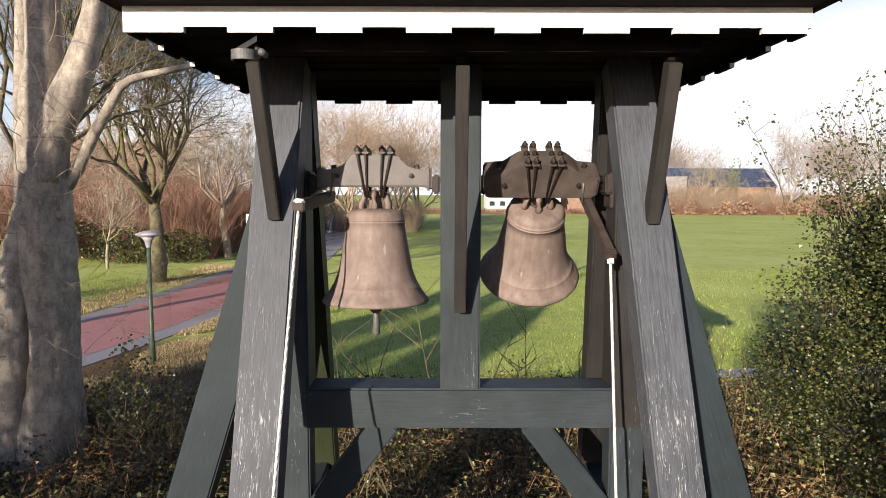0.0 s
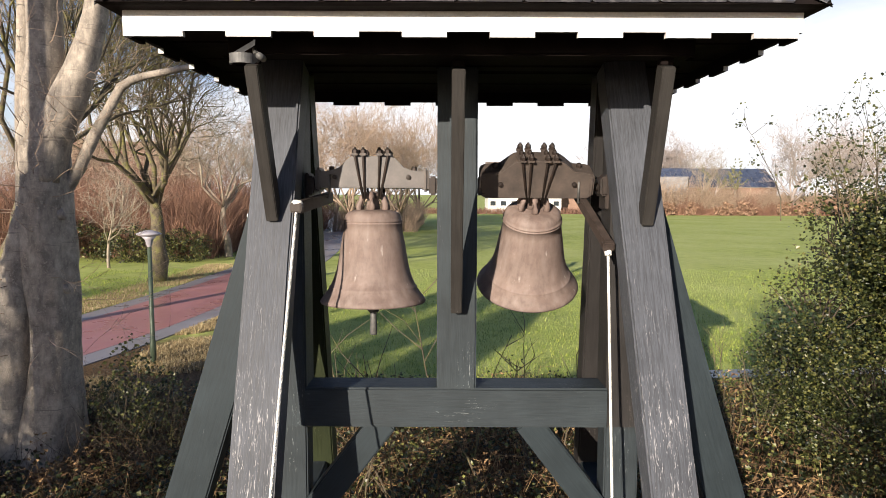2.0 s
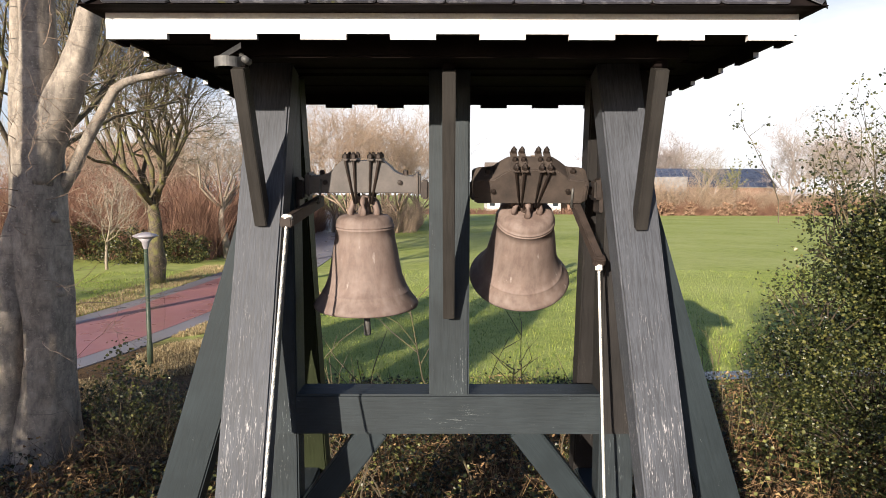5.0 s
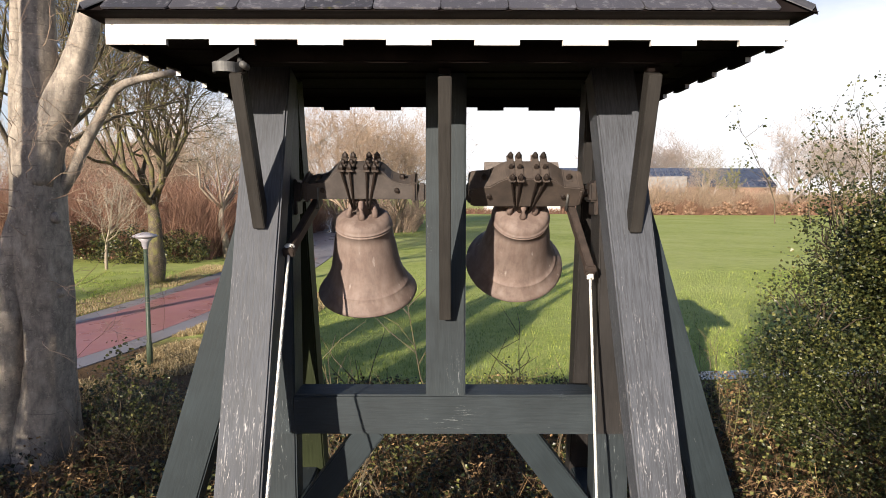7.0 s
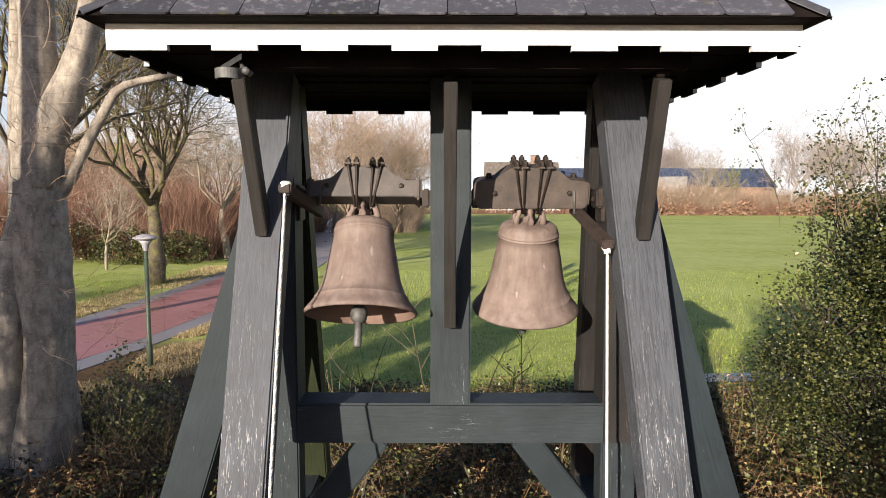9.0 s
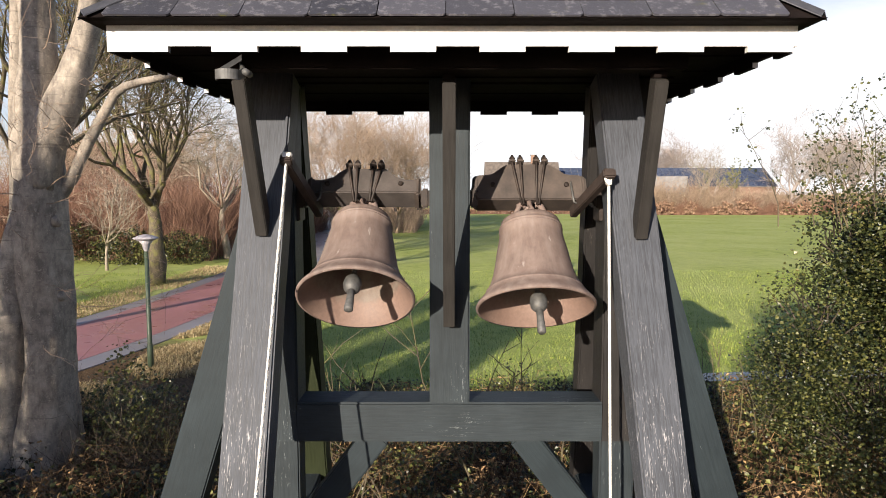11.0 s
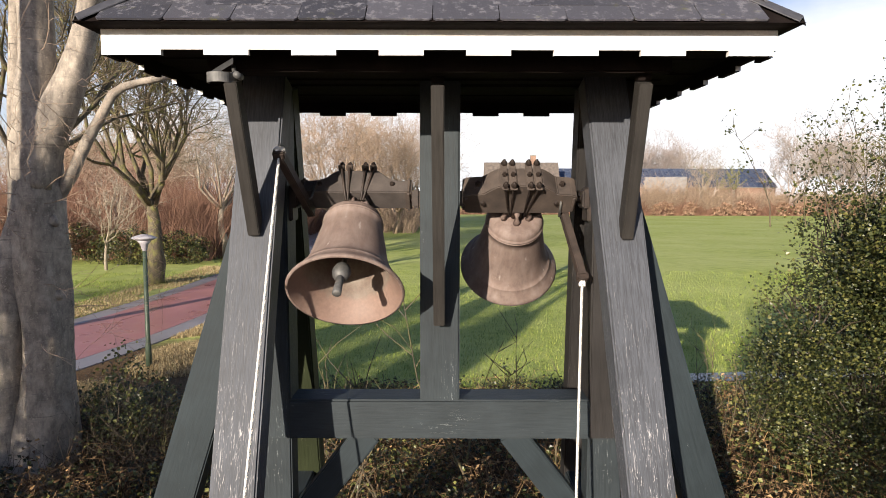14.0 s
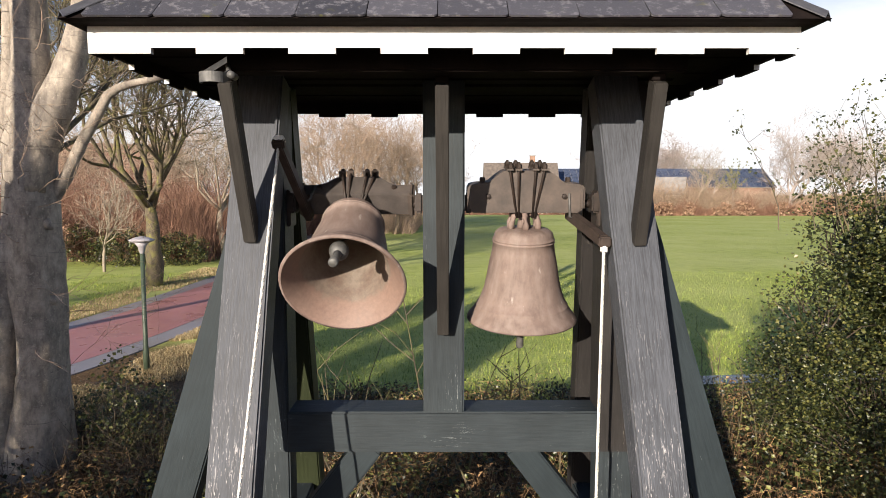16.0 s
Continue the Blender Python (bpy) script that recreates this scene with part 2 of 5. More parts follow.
M_PATINA = patina_mat()


def slate_mat():
    m, t, b = graph("worn slate")
    v = coords(t)
    g = node(t, "NewGeometry").outputs["Position"]
    lich = noise_tex(t, g, 24, 7, 0.75)
    fine = noise_tex(t, g, 140, 4, 0.6)
    rnd = node(t, "ObjectInfo").outputs["Random"]
    base = blend(t, rnd, (0.03, 0.03, 0.036), (0.062, 0.061, 0.072))
    c = blend(t, ramp(t, lich, (0.535, 0.0), (0.6, 0.6)), base, (0.19, 0.185, 0.2))
    moss = noise_tex(t, g, 9, 5, 0.7)
    c = blend(t, ramp(t, moss, (0.62, 0.0), (0.7, 0.7)), c, (0.10, 0.10, 0.03))
    t.links.new(c, b.inputs["Base Color"])
    b.inputs["Roughness"].default_value = 0.55
    bump(t, b, blend(t, 0.5, lich, fine), 0.5, 0.004)
    return m


M_SLATE = slate_mat()


def ground_mat():
    """Mown grass, turning to leaf litter under the trees near the bell frame."""
    m, t, b = graph("grass and leaf litter")
    g = node(t, "NewGeometry").outputs["Position"]
    big = noise_tex(t, g, 0.12, 5, 0.6)
    mid = noise_tex(t, g, 1.3, 6, 0.7)
    fine = noise_tex(t, g, 18, 4, 0.7)
    grass = blend(t, ramp(t, mid, (0.3, 0.0), (0.7, 1.0)), (0.25, 0.33, 0.065), (0.5, 0.545, 0.15))
    grass = blend(t, ramp(t, big, (0.35, 0.0), (0.7, 0.7)), grass, (0.56, 0.59, 0.23))
    grass = blend(t, 0.5, grass, ramp(t, fine, (0.25, 0.3), (0.75, 1.0)), "MULTIPLY")
    litter = blend(t, ramp(t, fine, (0.35, 0.0), (0.65, 1.0)), (0.045, 0.028, 0.015), (0.19, 0.12, 0.06))
    sep = node(t, "SeparateXYZ", {"Vector": g})
    side = node(t, "MapRange", {"Value": sep.outputs["X"], 1: -7.0, 2: -2.5, 3: -6.5, 4: 0.0}).outputs[0]
    along = node(t, "Math", {0: sep.outputs["Y"], 1: side}, operation="ADD").outputs[0]
    edge = node(t, "Math", {0: along, 1: node(t, "Math", {0: mid, 1: 4.0}, operation="MULTIPLY").outputs[0]}, operation="ADD").outputs[0]
    c = blend(t, ramp(t, node(t, "MapRange", {"Value": edge, 1: 9.5, 2: 11.5}).outputs[0], (0.0, 0.0), (1.0, 1.0)), litter, grass)
    t.links.new(c, b.inputs["Base Color"])
    b.inputs["Roughness"].default_value = 0.9
    b.inputs["Specular IOR Level"].default_value = 0.15
    bump(t, b, blend(t, 0.5, fine, mid), 0.8, 0.08)
    return m


def wet_asphalt(name, dark, light):
    m, t, b = graph(name)
    g = node(t, "NewGeometry").outputs["Position"]
    big = noise_tex(t, g, 0.5, 5, 0.6)
    fine = noise_tex(t, g, 60, 3, 0.7)
    c = blend(t, ramp(t, big, (0.3, 0.0), (0.7, 1.0)), dark, light)
    c = blend(t, 0.4, c, ramp(t, fine, (0.3, 0.5), (0.7, 1.0)), "MULTIPLY")
    t.links.new(c, b.inputs["Base Color"])
    t.links.new(ramp(t, big, (0.3, 0.2), (0.7, 0.5)), b.inputs["Roughness"])
    bump(t, b, fine, 0.2, 0.003)
    return m


M_TILE = surface("brown roof tiles", (0.16, 0.075, 0.05), (0.24, 0.12, 0.085), 1.5, 0.8, fine=8)
M_OLDTILE = surface("grey-brown weathered tiles", (0.10, 0.085, 0.075), (0.18, 0.15, 0.13), 1.5, 0.85, fine=8, spec=0.2)
M_BRICK = surface("brown brick wall", (0.2, 0.12, 0.085), (0.3, 0.19, 0.14), 1.0, 0.85, fine=6)
M_SOLAR = surface("dark blue solar panel", (0.045, 0.06, 0.10), (0.075, 0.092, 0.14), 0.5, 0.3, fine=3, relief=0.02)
M_SHEET = surface("grey corrugated roofing", (0.2, 0.19, 0.175), (0.32, 0.3, 0.28), 0.8, 0.7, fine=5)
M_RENDER = surface("pale rendered wall", (0.6, 0.58, 0.54), (0.72, 0.7, 0.66), 0.6, 0.8, fine=6)
M_PANE = surface("dark window pane", (0.02, 0.025, 0.03), (0.04, 0.05, 0.06), 2, 0.08, fine=4, relief=0.0)
M_SIGN = surface("white sign enamel", (0.75, 0.75, 0.75), (0.82, 0.82, 0.82), 3, 0.35, relief=0.02)
M_WATER = surface("still ditch water", (0.015, 0.02, 0.018), (0.03, 0.035, 0.03), 2, 0.06, fine=5, relief=0.05)
M_RUSSET = leaves_mat("russet leaves", (0.17, 0.105, 0.07), (0.27, 0.165, 0.11), (0.38, 0.26, 0.175), 0.7, 0.2)
M_GROUND = ground_mat()
M_RED = wet_asphalt("red asphalt", (0.34, 0.14, 0.135), (0.44, 0.2, 0.19))
M_GREYPATH = wet_asphalt("grey asphalt margin", (0.2, 0.195, 0.21), (0.3, 0.29, 0.305))


# ---- mesh helpers ----
def mesh_ob(name, bm, material, parent=None, label=""):
    me = bpy.data.meshes.new(name)
    bm.to_mesh(me)
    bm.free()
    return from_mesh(name, me, material, parent, label)


def from_mesh(name, me, material, parent=None, label=""):
    if material:
        me.materials.append(material)
    ob = new(name, me)
    ob.parent = parent
    if label:
        ob["label"] = label
    return ob


def part(name, bm, material, parent, label=""):
    return mesh_ob(name, bm, material, parent, label)


def empty(name, m=None):
    e = new(name)
    e.empty_display_size = 0.2
    if m is not None:
        e.matrix_basis = m
    return e


def smooth(ob):
    for p in ob.data.polygons:
        p.use_smooth = True
    return ob


def box(sx, sy, sz, at=(0, 0, 0), bevel=0.006, bm=None):
    bm = bm or bmesh.new()
    vs = bmesh.ops.create_cube(bm, size=1.0, matrix=Matrix.Translation(at) @ Matrix.Diagonal((sx, sy, sz, 1)))["verts"]
    if bevel:
        es = {e for v in vs for e in v.link_edges}
        bmesh.ops.bevel(bm, geom=list(es), offset=bevel, segments=2, affect="EDGES")
    return bm


def timber(name, a, b, wide, deep, material, parent, label="", bevel=0.01, worn=0.0, cut=()):
    """A squared timber from a to b, its length along local z and its width kept along world x."""
    a, b = Vector(a), Vector(b)
    z = (b - a).normalized()
    x = Vector((1, 0, 0)) - z * z.x
    if x.length < 0.2:
        x = Vector((0, 1, 0)) - z * z.y
    x.normalize()
    y = z.cross(x)
    n = (b - a).length
    bm = box(wide, deep, n, (0, 0, n / 2), bevel)
    for _ in range(1 if worn else 0):
        es = [e for e in bm.edges if e.calc_length() > n * 0.8]
        bmesh.ops.subdivide_edges(bm, edges=es, cuts=24, use_grid_fill=True)
        for v in bm.verts:
            k = noise.noise_vector(v.co * 7.0)
            v.co += Vector((k.x, k.y, 0)) * worn
    ob = mesh_ob(name, bm, material, parent, label)
    m = Matrix((x, y, z)).transposed().to_4x4()
    m.translation = a
    ob.matrix_basis = m
    return ob


def lathe(profile, steps=48, bm=None):
    bm = bm or bmesh.new()
    rings = []
    for r, z in profile:
        if r < 1e-5:
            rings.append([bm.verts.new((0, 0, z))])
        else:
            rings.append([bm.verts.new((r * math.cos(2 * math.pi * i / steps), r * math.sin(2 * math.pi * i / steps), z)) for i in range(steps)])
    for p, q in zip(rings, rings[1:]):
        for i in range(steps):
            j = (i + 1) % steps
            if len(p) == 1 and len(q) == 1:
                continue
            if len(p) == 1:
                bm.faces.new((p[0], q[j], q[i]))
            elif len(q) == 1:
                bm.faces.new((p[i], p[j], q[0]))
            else:
                bm.faces.new((p[i], p[j], q[j], q[i]))
    bmesh.ops.recalc_face_normals(bm, faces=bm.faces)
    return bm


class Tubes:
    """Collects tapered tubes into one mesh."""

    def __init__(self):
        self.v, self.f = [], []

    def add(self, pts, radii, n=6, cap=True, lump=0.0):
        base = len(self.v)
        up = Vector((0.13, 0.31, 0.94))
        for i, p in enumerate(pts):
            d = (pts[min(i + 1, len(pts) - 1)] - pts[max(i - 1, 0)])
            d = d.normalized() if d.length > 1e-9 else Vector((0, 0, 1))
            x = d.cross(up)
            if x.length < 0.05:
                x = d.cross(Vector((1, 0, 0)))
            x.normalize()
            y = d.cross(x)
            for k in range(n):
                a = 2 * math.pi * k / n
                w = x * math.cos(a) + y * math.sin(a)
                r = radii[i]
                if lump:
                    r *= 1 + lump * noise.noise(Vector((w.x * 1.6, w.y * 1.6, p.z * 0.35)) + p * 0.3) + 0.3 * lump * noise.noise((p + w) * 4.0)
                self.v.append(p + w * r)
        for i in range(len(pts) - 1):
            for k in range(n):
                l = (k + 1) % n
                q = base + i * n
                self.f.append((q + k, q + l, q + n + l, q + n + k))
        if cap:
            self.f.append(tuple(base + (len(pts) - 1) * n + k for k in range(n)))
            self.f.append(tuple(base + k for k in reversed(range(n))))

    def mesh(self, name, flat=False):
        me = bpy.data.meshes.new(name)
        me.from_pydata(self.v, [], self.f)
        if not flat:
            me.polygons.foreach_set("use_smooth", [True] * len(me.polygons))
        return me


def tube_part(name, pts, r, material, parent, n=10, label=""):
    t = Tubes()
    t.add([Vector(p) for p in pts], [r] * len(pts), n)
    return from_mesh(name, t.mesh(name), material, parent, label)


def leaf_mesh(name, spots, rng, size, droop=0.16, slim=0.5):
    """One mesh of many small bent leaves at the given spots."""
    v, f = [], []
    for p in spots:
        s = size * rng.uniform(0.6, 1.35)
        a = rng.uniform(0, 2 * math.pi)
        tilt = rng.uniform(-0.9, 0.9)
        d = Vector((math.cos(a), math.sin(a), tilt)).normalized()
        side = d.cross(Vector((rng.gauss(0, 0.8), rng.gauss(0, 0.8), rng.gauss(0.35, 0.8)))).normalized() * s * slim
        nrm = d.cross(side).normalized() * s * droop
        b = len(v)
        v += [p, p + d * s * 0.5 + side - nrm, p + d * s, p + d * s * 0.5 - side - nrm]
        f += [(b, b + 1, b + 2), (b, b + 2, b + 3)]
    me = bpy.data.meshes.new(name)
    me.from_pydata(v, [], f)
    return me


# ---- ground ----
def ground():
    bm = bmesh.new()
    xs = [-2500, -600, -150, -60] + [-40 + 2.0 * i for i in range(41)] + [60, 150, 600, 2500]
    ys = [-600, -150, -50] + [-20 + 2.0 * i for i in range(46)] + [90, 120, 160, 300, 800, 3500]
    grid = [[bm.verts.new((x, y, 0.05 * noise.noise(Vector((x * 0.2, y * 0.2, 0))) if abs(x) < 45 and -20 < y < 72 and not -16 < x < -5 else 0)) for x in xs] for y in ys]
    for r, q in zip(grid, grid[1:]):
        for i in range(len(xs) - 1):
            bm.faces.new((r[i], r[i + 1], q[i + 1], q[i]))
    g = mesh_ob("ground", bm, M_GROUND)
    tagged(g, "green winter grass with leaf litter near the bell frame", "ground", kind="structure")
    return g


ground()
PATH_LINE = [(-16.5, -6), (-14.6, 3), (-12.9, 9), (-11.5, 14), (-10.7, 20), (-10.3, 30), (-10.6, 42), (-12.2, 60), (-15.5, 90), (-23, 135), (-40, 190)]


def spline(points, n=8):
    out = []
    p = [Vector((*a, 0)) for a in points]
    p = [2 * p[0] - p[1]] + p + [2 * p[-1] - p[-2]]
    for i in range(1, len(p) - 2):
        for k in range(n):
            u = k / n
            out.append(0.5 * (2 * p[i] + (p[i + 1] - p[i - 1]) * u + (2 * p[i - 1] - 5 * p[i] + 4 * p[i + 1] - p[i + 2]) * u * u + (3 * p[i] - p[i - 1] - 3 * p[i + 1] + p[i + 2]) * u ** 3))
    return out + [p[-2]]


def strip(name, line, lo, hi, z, material, thick=0.08):
    bm = bmesh.new()
    rows = []
    for i, p in enumerate(line):
        d = (line[min(i + 1, len(line) - 1)] - line[max(i - 1, 0)]).normalized()
        s = Vector((d.y, -d.x, 0))
        rows.append([bm.verts.new(p + s * a + Vector((0, 0, h))) for a, h in ((lo, -thick), (lo, z), (hi, z), (hi, -thick))])
    for r, q in zip(rows, rows[1:]):
        for i in range(3):
            bm.faces.new((r[i], r[i + 1], q[i + 1], q[i]))
    bmesh.ops.recalc_face_normals(bm, faces=bm.faces)
    return mesh_ob(name, bm, material)


LINE = spline(PATH_LINE)
tagged(strip("road", LINE, -2.55, 2.55, 0.030, M_GREYPATH), "grey asphalt path margin between grass verges", "path", kind="structure")
tagged(strip("pavement", [p for p in LINE if p.y < 42], -1.75, 1.75, 0.036, M_RED), "damp red asphalt cycle path with long shadows", "path", kind="structure")

# ---- bell frame ----
CX, CY = 0.048, -0.075
PW = 0.272
frame_thing = empty("bell_tower")
tagged(frame_thing, "dark green weathered timber bell tower with slate hip roof", "bell tower")


def leg_y(z):
    return -0.44 - 0.26 * (5.0 - z)


def build_frame():
    f = frame_thing
    for s in (-1, 1):
        x = CX + s * 1.173
        # raking front and rear legs
        low, high = ((-0.085, 0.04) if s < 0 else (0.25, -0.11))
        timber("front_leg", (x + low, leg_y(0) + 0.1, 0), (x + high, leg_y(5.36) + 0.1, 5.36), PW, 0.2, M_LEG, f, "dark green leg with white flaking paint", 0.012, 0.0025)
        timber("rear_leg", (x + (0.12 if s > 0 else 0), 2 * CY - leg_y(0) - 0.1, 0), (x - (0.06 if s > 0 else 0), 2 * CY - leg_y(5.36) - 0.1, 5.36), PW, 0.2, M_ALGAE if s < 0 else M_STAIN, f, "rear leg with green algae" if s < 0 else "", 0.012, 0.002)
        timber("side_post", (x, CY, 2.9), (x, CY, 5.36), PW - 0.004, 0.266, M_FRAME if s < 0 else M_STAIN, f, "", 0.012)
        timber("lower_post", (x, CY + 0.03, 0), (x, CY + 0.03, 2.9), PW - 0.03, 0.2, M_FRAME, f, "", 0.012)
        timber("side_tie", (x, leg_y(2.0) + 0.2, 2.1), (x, 2 * CY - leg_y(2.0) - 0.2, 2.1), 0.16, 0.22, M_FRAME, f, "", 0.012)
        timber("side_brace", (CX + s * 2.66, CY, 0), (CX + s * 1.17, CY, 4.72), 0.285, 0.2, M_PLAIN, f, "", 0.012, 0.002)
        timber("knee_brace", (CX + s * 1.06, CY - 0.02, 2.2), (CX + s * 0.5, CY - 0.02, 2.93), 0.19, 0.16, M_PLAIN, f, "", 0.01)
        timber("bearing_plate", (CX + s * 1.03, CY + 0.02, 4.42), (CX + s * 1.03, CY + 0.02, 4.66), 0.03, 0.17, M_IRON, f, "dark iron bearing plate", 0.006)
    for x in (CX - 0.165, CX + 0.165, CX - 1.005, CX + 1.005):
        part("bearing_block", box(0.055, 0.17, 0.13, (x, CY, 4.575), 0.012), M_IRON, f, "dark iron bearing block")
    timber("centre_post", (CX, CY, 3.17), (CX, CY, 5.36), PW, 0.272, M_FRAME, f, "", 0.012, 0.0015)
    timber("cross_beam", (CX - 1.06, CY - 0.005, 3.04), (CX + 1.06, CY - 0.005, 3.04), 0.265, 0.28, M_FRAME, f, "", 0.014, 0.002)
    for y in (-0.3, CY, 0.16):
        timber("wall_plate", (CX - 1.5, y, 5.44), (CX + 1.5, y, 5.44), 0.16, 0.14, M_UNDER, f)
    # added near-black timber where the strut heads vanish in eave shade
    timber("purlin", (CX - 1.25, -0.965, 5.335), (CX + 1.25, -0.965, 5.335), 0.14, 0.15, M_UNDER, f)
    # roof struts
    timber("roof_strut", (0.043, -0.26, 3.74), (0.035, -0.889, 5.225), 0.075, 0.1, M_STRUT, f, "", 0.005)
    timber("roof_strut", (-1.088, leg_y(4.37) + 0.01, 4.37), (-1.092, -0.955, 5.225), 0.072, 0.11, M_STRUT, f, "", 0.005)
    timber("roof_strut", (1.195, leg_y(4.35) + 0.01, 4.35), (1.172, -0.955, 5.225), 0.072, 0.11, M_STRUT, f, "", 0.005)
    # near-black blocks added in place of the shaded strut heads
    for x, y in ((0.035, -0.895), (-1.092, -0.965), (1.172, -0.965)):
        part("strut_pad", box(0.07, 0.07, 0.05, (x, y + 0.03, 5.25), 0.004), M_UNDER, f)


build_frame()
FX0, FX1, FY0, FY1 = -1.65, 1.745, -1.25, 1.075
EAVE = 5.432
SLOPE = math.tan(radians(42))


def crenellated(length, first, period=0.44, gap=0.215, low=5.300, notch=5.327, top=5.49, thick=0.03):
    """A fascia board along x whose lower edge is cut in a row of shallow notches."""
    pts = [(0, low)]
    x = first
    while x < length:
        a, b = max(x, 0.0), min(x + gap, length)
        if b > 0.01 and a < length - 0.01:
            if a > 0.001:
                pts += [(a, low)]
            else:
                pts = []
            pts += [(a, notch), (b, notch)]
            if b < length - 0.001:
                pts += [(b, low)]
        x += period
    if pts[-1][0] < length - 0.001:
        pts.append((length, low))
    bm = bmesh.new()
    ups = [(x, top) for x, _ in pts]
    for side, y in ((0, 0.0), (1, thick)):
        lo = [bm.verts.new((x, y, z)) for x, z in pts]
        hi = {}
        for x, z in ups:
            if x not in hi:
                hi[x] = bm.verts.new((x, y, z))
        for i in range(len(pts) - 1):
            if abs(pts[i][0] - pts[i + 1][0]) < 1e-6:
                continue
            q = (lo[i], lo[i + 1], hi[pts[i + 1][0]], hi[pts[i][0]])
            bm.faces.new(q if side == 0 else tuple(reversed(q)))
        if side == 0:
            front, fhi = lo, hi
        else:
            for i in range(len(pts) - 1):
                bm.faces.new((front[i + 1], front[i], lo[i], lo[i + 1]))
            xs = sorted(hi)
            for a, b in zip(xs, xs[1:]):
                bm.faces.new((fhi[a], fhi[b], hi[b], hi[a]))
            bm.faces.new((front[0], fhi[xs[0]], hi[xs[0]], lo[0]))
            bm.faces.new((fhi[xs[-1]], front[-1], lo[-1], hi[xs[-1]]))
    bmesh.ops.remove_doubles(bm, verts=bm.verts, dist=1e-5)
    bmesh.ops.recalc_face_normals(bm, faces=bm.faces)
    # back and lower edge get the near-black slot: eave shade as colour
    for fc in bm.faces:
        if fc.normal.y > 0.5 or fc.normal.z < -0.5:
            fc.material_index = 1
    return bm


M_LEAD = surface("dark lead", (0.05, 0.05, 0.055), (0.1, 0.1, 0.11), 12, 0.5, 0.2)


def roof():
    f = frame_thing
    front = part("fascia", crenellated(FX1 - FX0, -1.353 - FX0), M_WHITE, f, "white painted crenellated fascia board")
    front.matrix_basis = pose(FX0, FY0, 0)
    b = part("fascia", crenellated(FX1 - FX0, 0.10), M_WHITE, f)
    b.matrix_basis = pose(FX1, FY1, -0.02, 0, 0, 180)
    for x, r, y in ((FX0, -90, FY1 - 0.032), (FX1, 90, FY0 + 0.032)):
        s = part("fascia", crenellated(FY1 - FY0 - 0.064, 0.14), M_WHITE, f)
        s.matrix_basis = pose(x, y, 0, 0, 0, r)
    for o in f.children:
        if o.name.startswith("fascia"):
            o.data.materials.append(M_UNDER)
    # boarded underside, in planks, coloured near black for the roof's shade
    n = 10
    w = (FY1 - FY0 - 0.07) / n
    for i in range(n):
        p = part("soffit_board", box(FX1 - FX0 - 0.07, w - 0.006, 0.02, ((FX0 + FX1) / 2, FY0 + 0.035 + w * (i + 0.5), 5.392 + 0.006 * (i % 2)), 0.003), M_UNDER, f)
    # roof body under the slates
    x0, x1, y0, y1 = FX0 - 0.075, FX1 + 0.075, FY0 - 0.12, FY1 + 0.12
    rise = (y1 - y0) / 2
    ym = (y0 + y1) / 2
    zt = EAVE + rise * SLOPE
    bm = bmesh.new()
    e = [bm.verts.new(c) for c in ((x0, y0, EAVE), (x1, y0, EAVE), (x1, y1, EAVE), (x0, y1, EAVE))]
    d = [bm.verts.new(c) for c in ((x0 + 0.04, y0 + 0.04, EAVE - 0.006), (x1 - 0.04, y0 + 0.04, EAVE - 0.006), (x1 - 0.04, y1 - 0.04, EAVE - 0.006), (x0 + 0.04, y1 - 0.04, EAVE - 0.006))]
    a, b = bm.verts.new((x0 + rise, ym, zt)), bm.verts.new((x1 - rise, ym, zt))
    for q in ((e[0], e[1], b, a), (e[1], e[2], b), (e[2], e[3], a, b), (e[3], e[0], a), tuple(reversed(d))):
        bm.faces.new(q)
    for i in range(4):
        bm.faces.new((e[i], d[i], d[(i + 1) % 4], e[(i + 1) % 4]))
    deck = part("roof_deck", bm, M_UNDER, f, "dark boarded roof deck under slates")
    # slates: one mesh with clipped lower corners, shared
    W, EXP, L = 0.325, 0.154, 0.27
    bm = bmesh.new()
    c = 0.013
    out = [(-W / 2 + 0.002 + c, 0), (W / 2 - 0.002 - c, 0), (W / 2 - 0.002, c), (W / 2 - 0.002, L), (-W / 2 + 0.002, L), (-W / 2 + 0.002, c)]
    lo = [bm.verts.new((x, y, 0.0)) for x, y in out]
    hi = [bm.verts.new((x, y, 0.009)) for x, y in out]
    bm.faces.new(hi)
    bm.faces.new(list(reversed(lo)))
    for i in range(6):
        bm.faces.new((lo[i], lo[(i + 1) % 6], hi[(i + 1) % 6], hi[i]))
    me = bpy.data.meshes.new("slate")
    bm.to_mesh(me)
    bm.free()
    me.materials.append(M_SLATE)
    rng = random.Random(4)
    faces = (((x0, y0), 0, x1 - x0, rise), ((x1, y0), 90, y1 - y0, rise), ((x1, y1), 180, x1 - x0, rise), ((x0, y1), 270, y1 - y0, rise))
    for (ox, oy), turn, width, run in faces:
        rows = int(run / math.cos(radians(42)) / EXP)
        for r in range(rows):
            inset = r * EXP * math.cos(radians(42))
            left, right = inset + 0.06, width - inset - 0.06
            x = W * (0.35 if r % 2 else 0.85) - W
            while x < width:
                if x - W * 0.35 > left - 0.08 and x + W * 0.35 < right + 0.08:
                    o = new("slate", me)
                    o.parent = deck
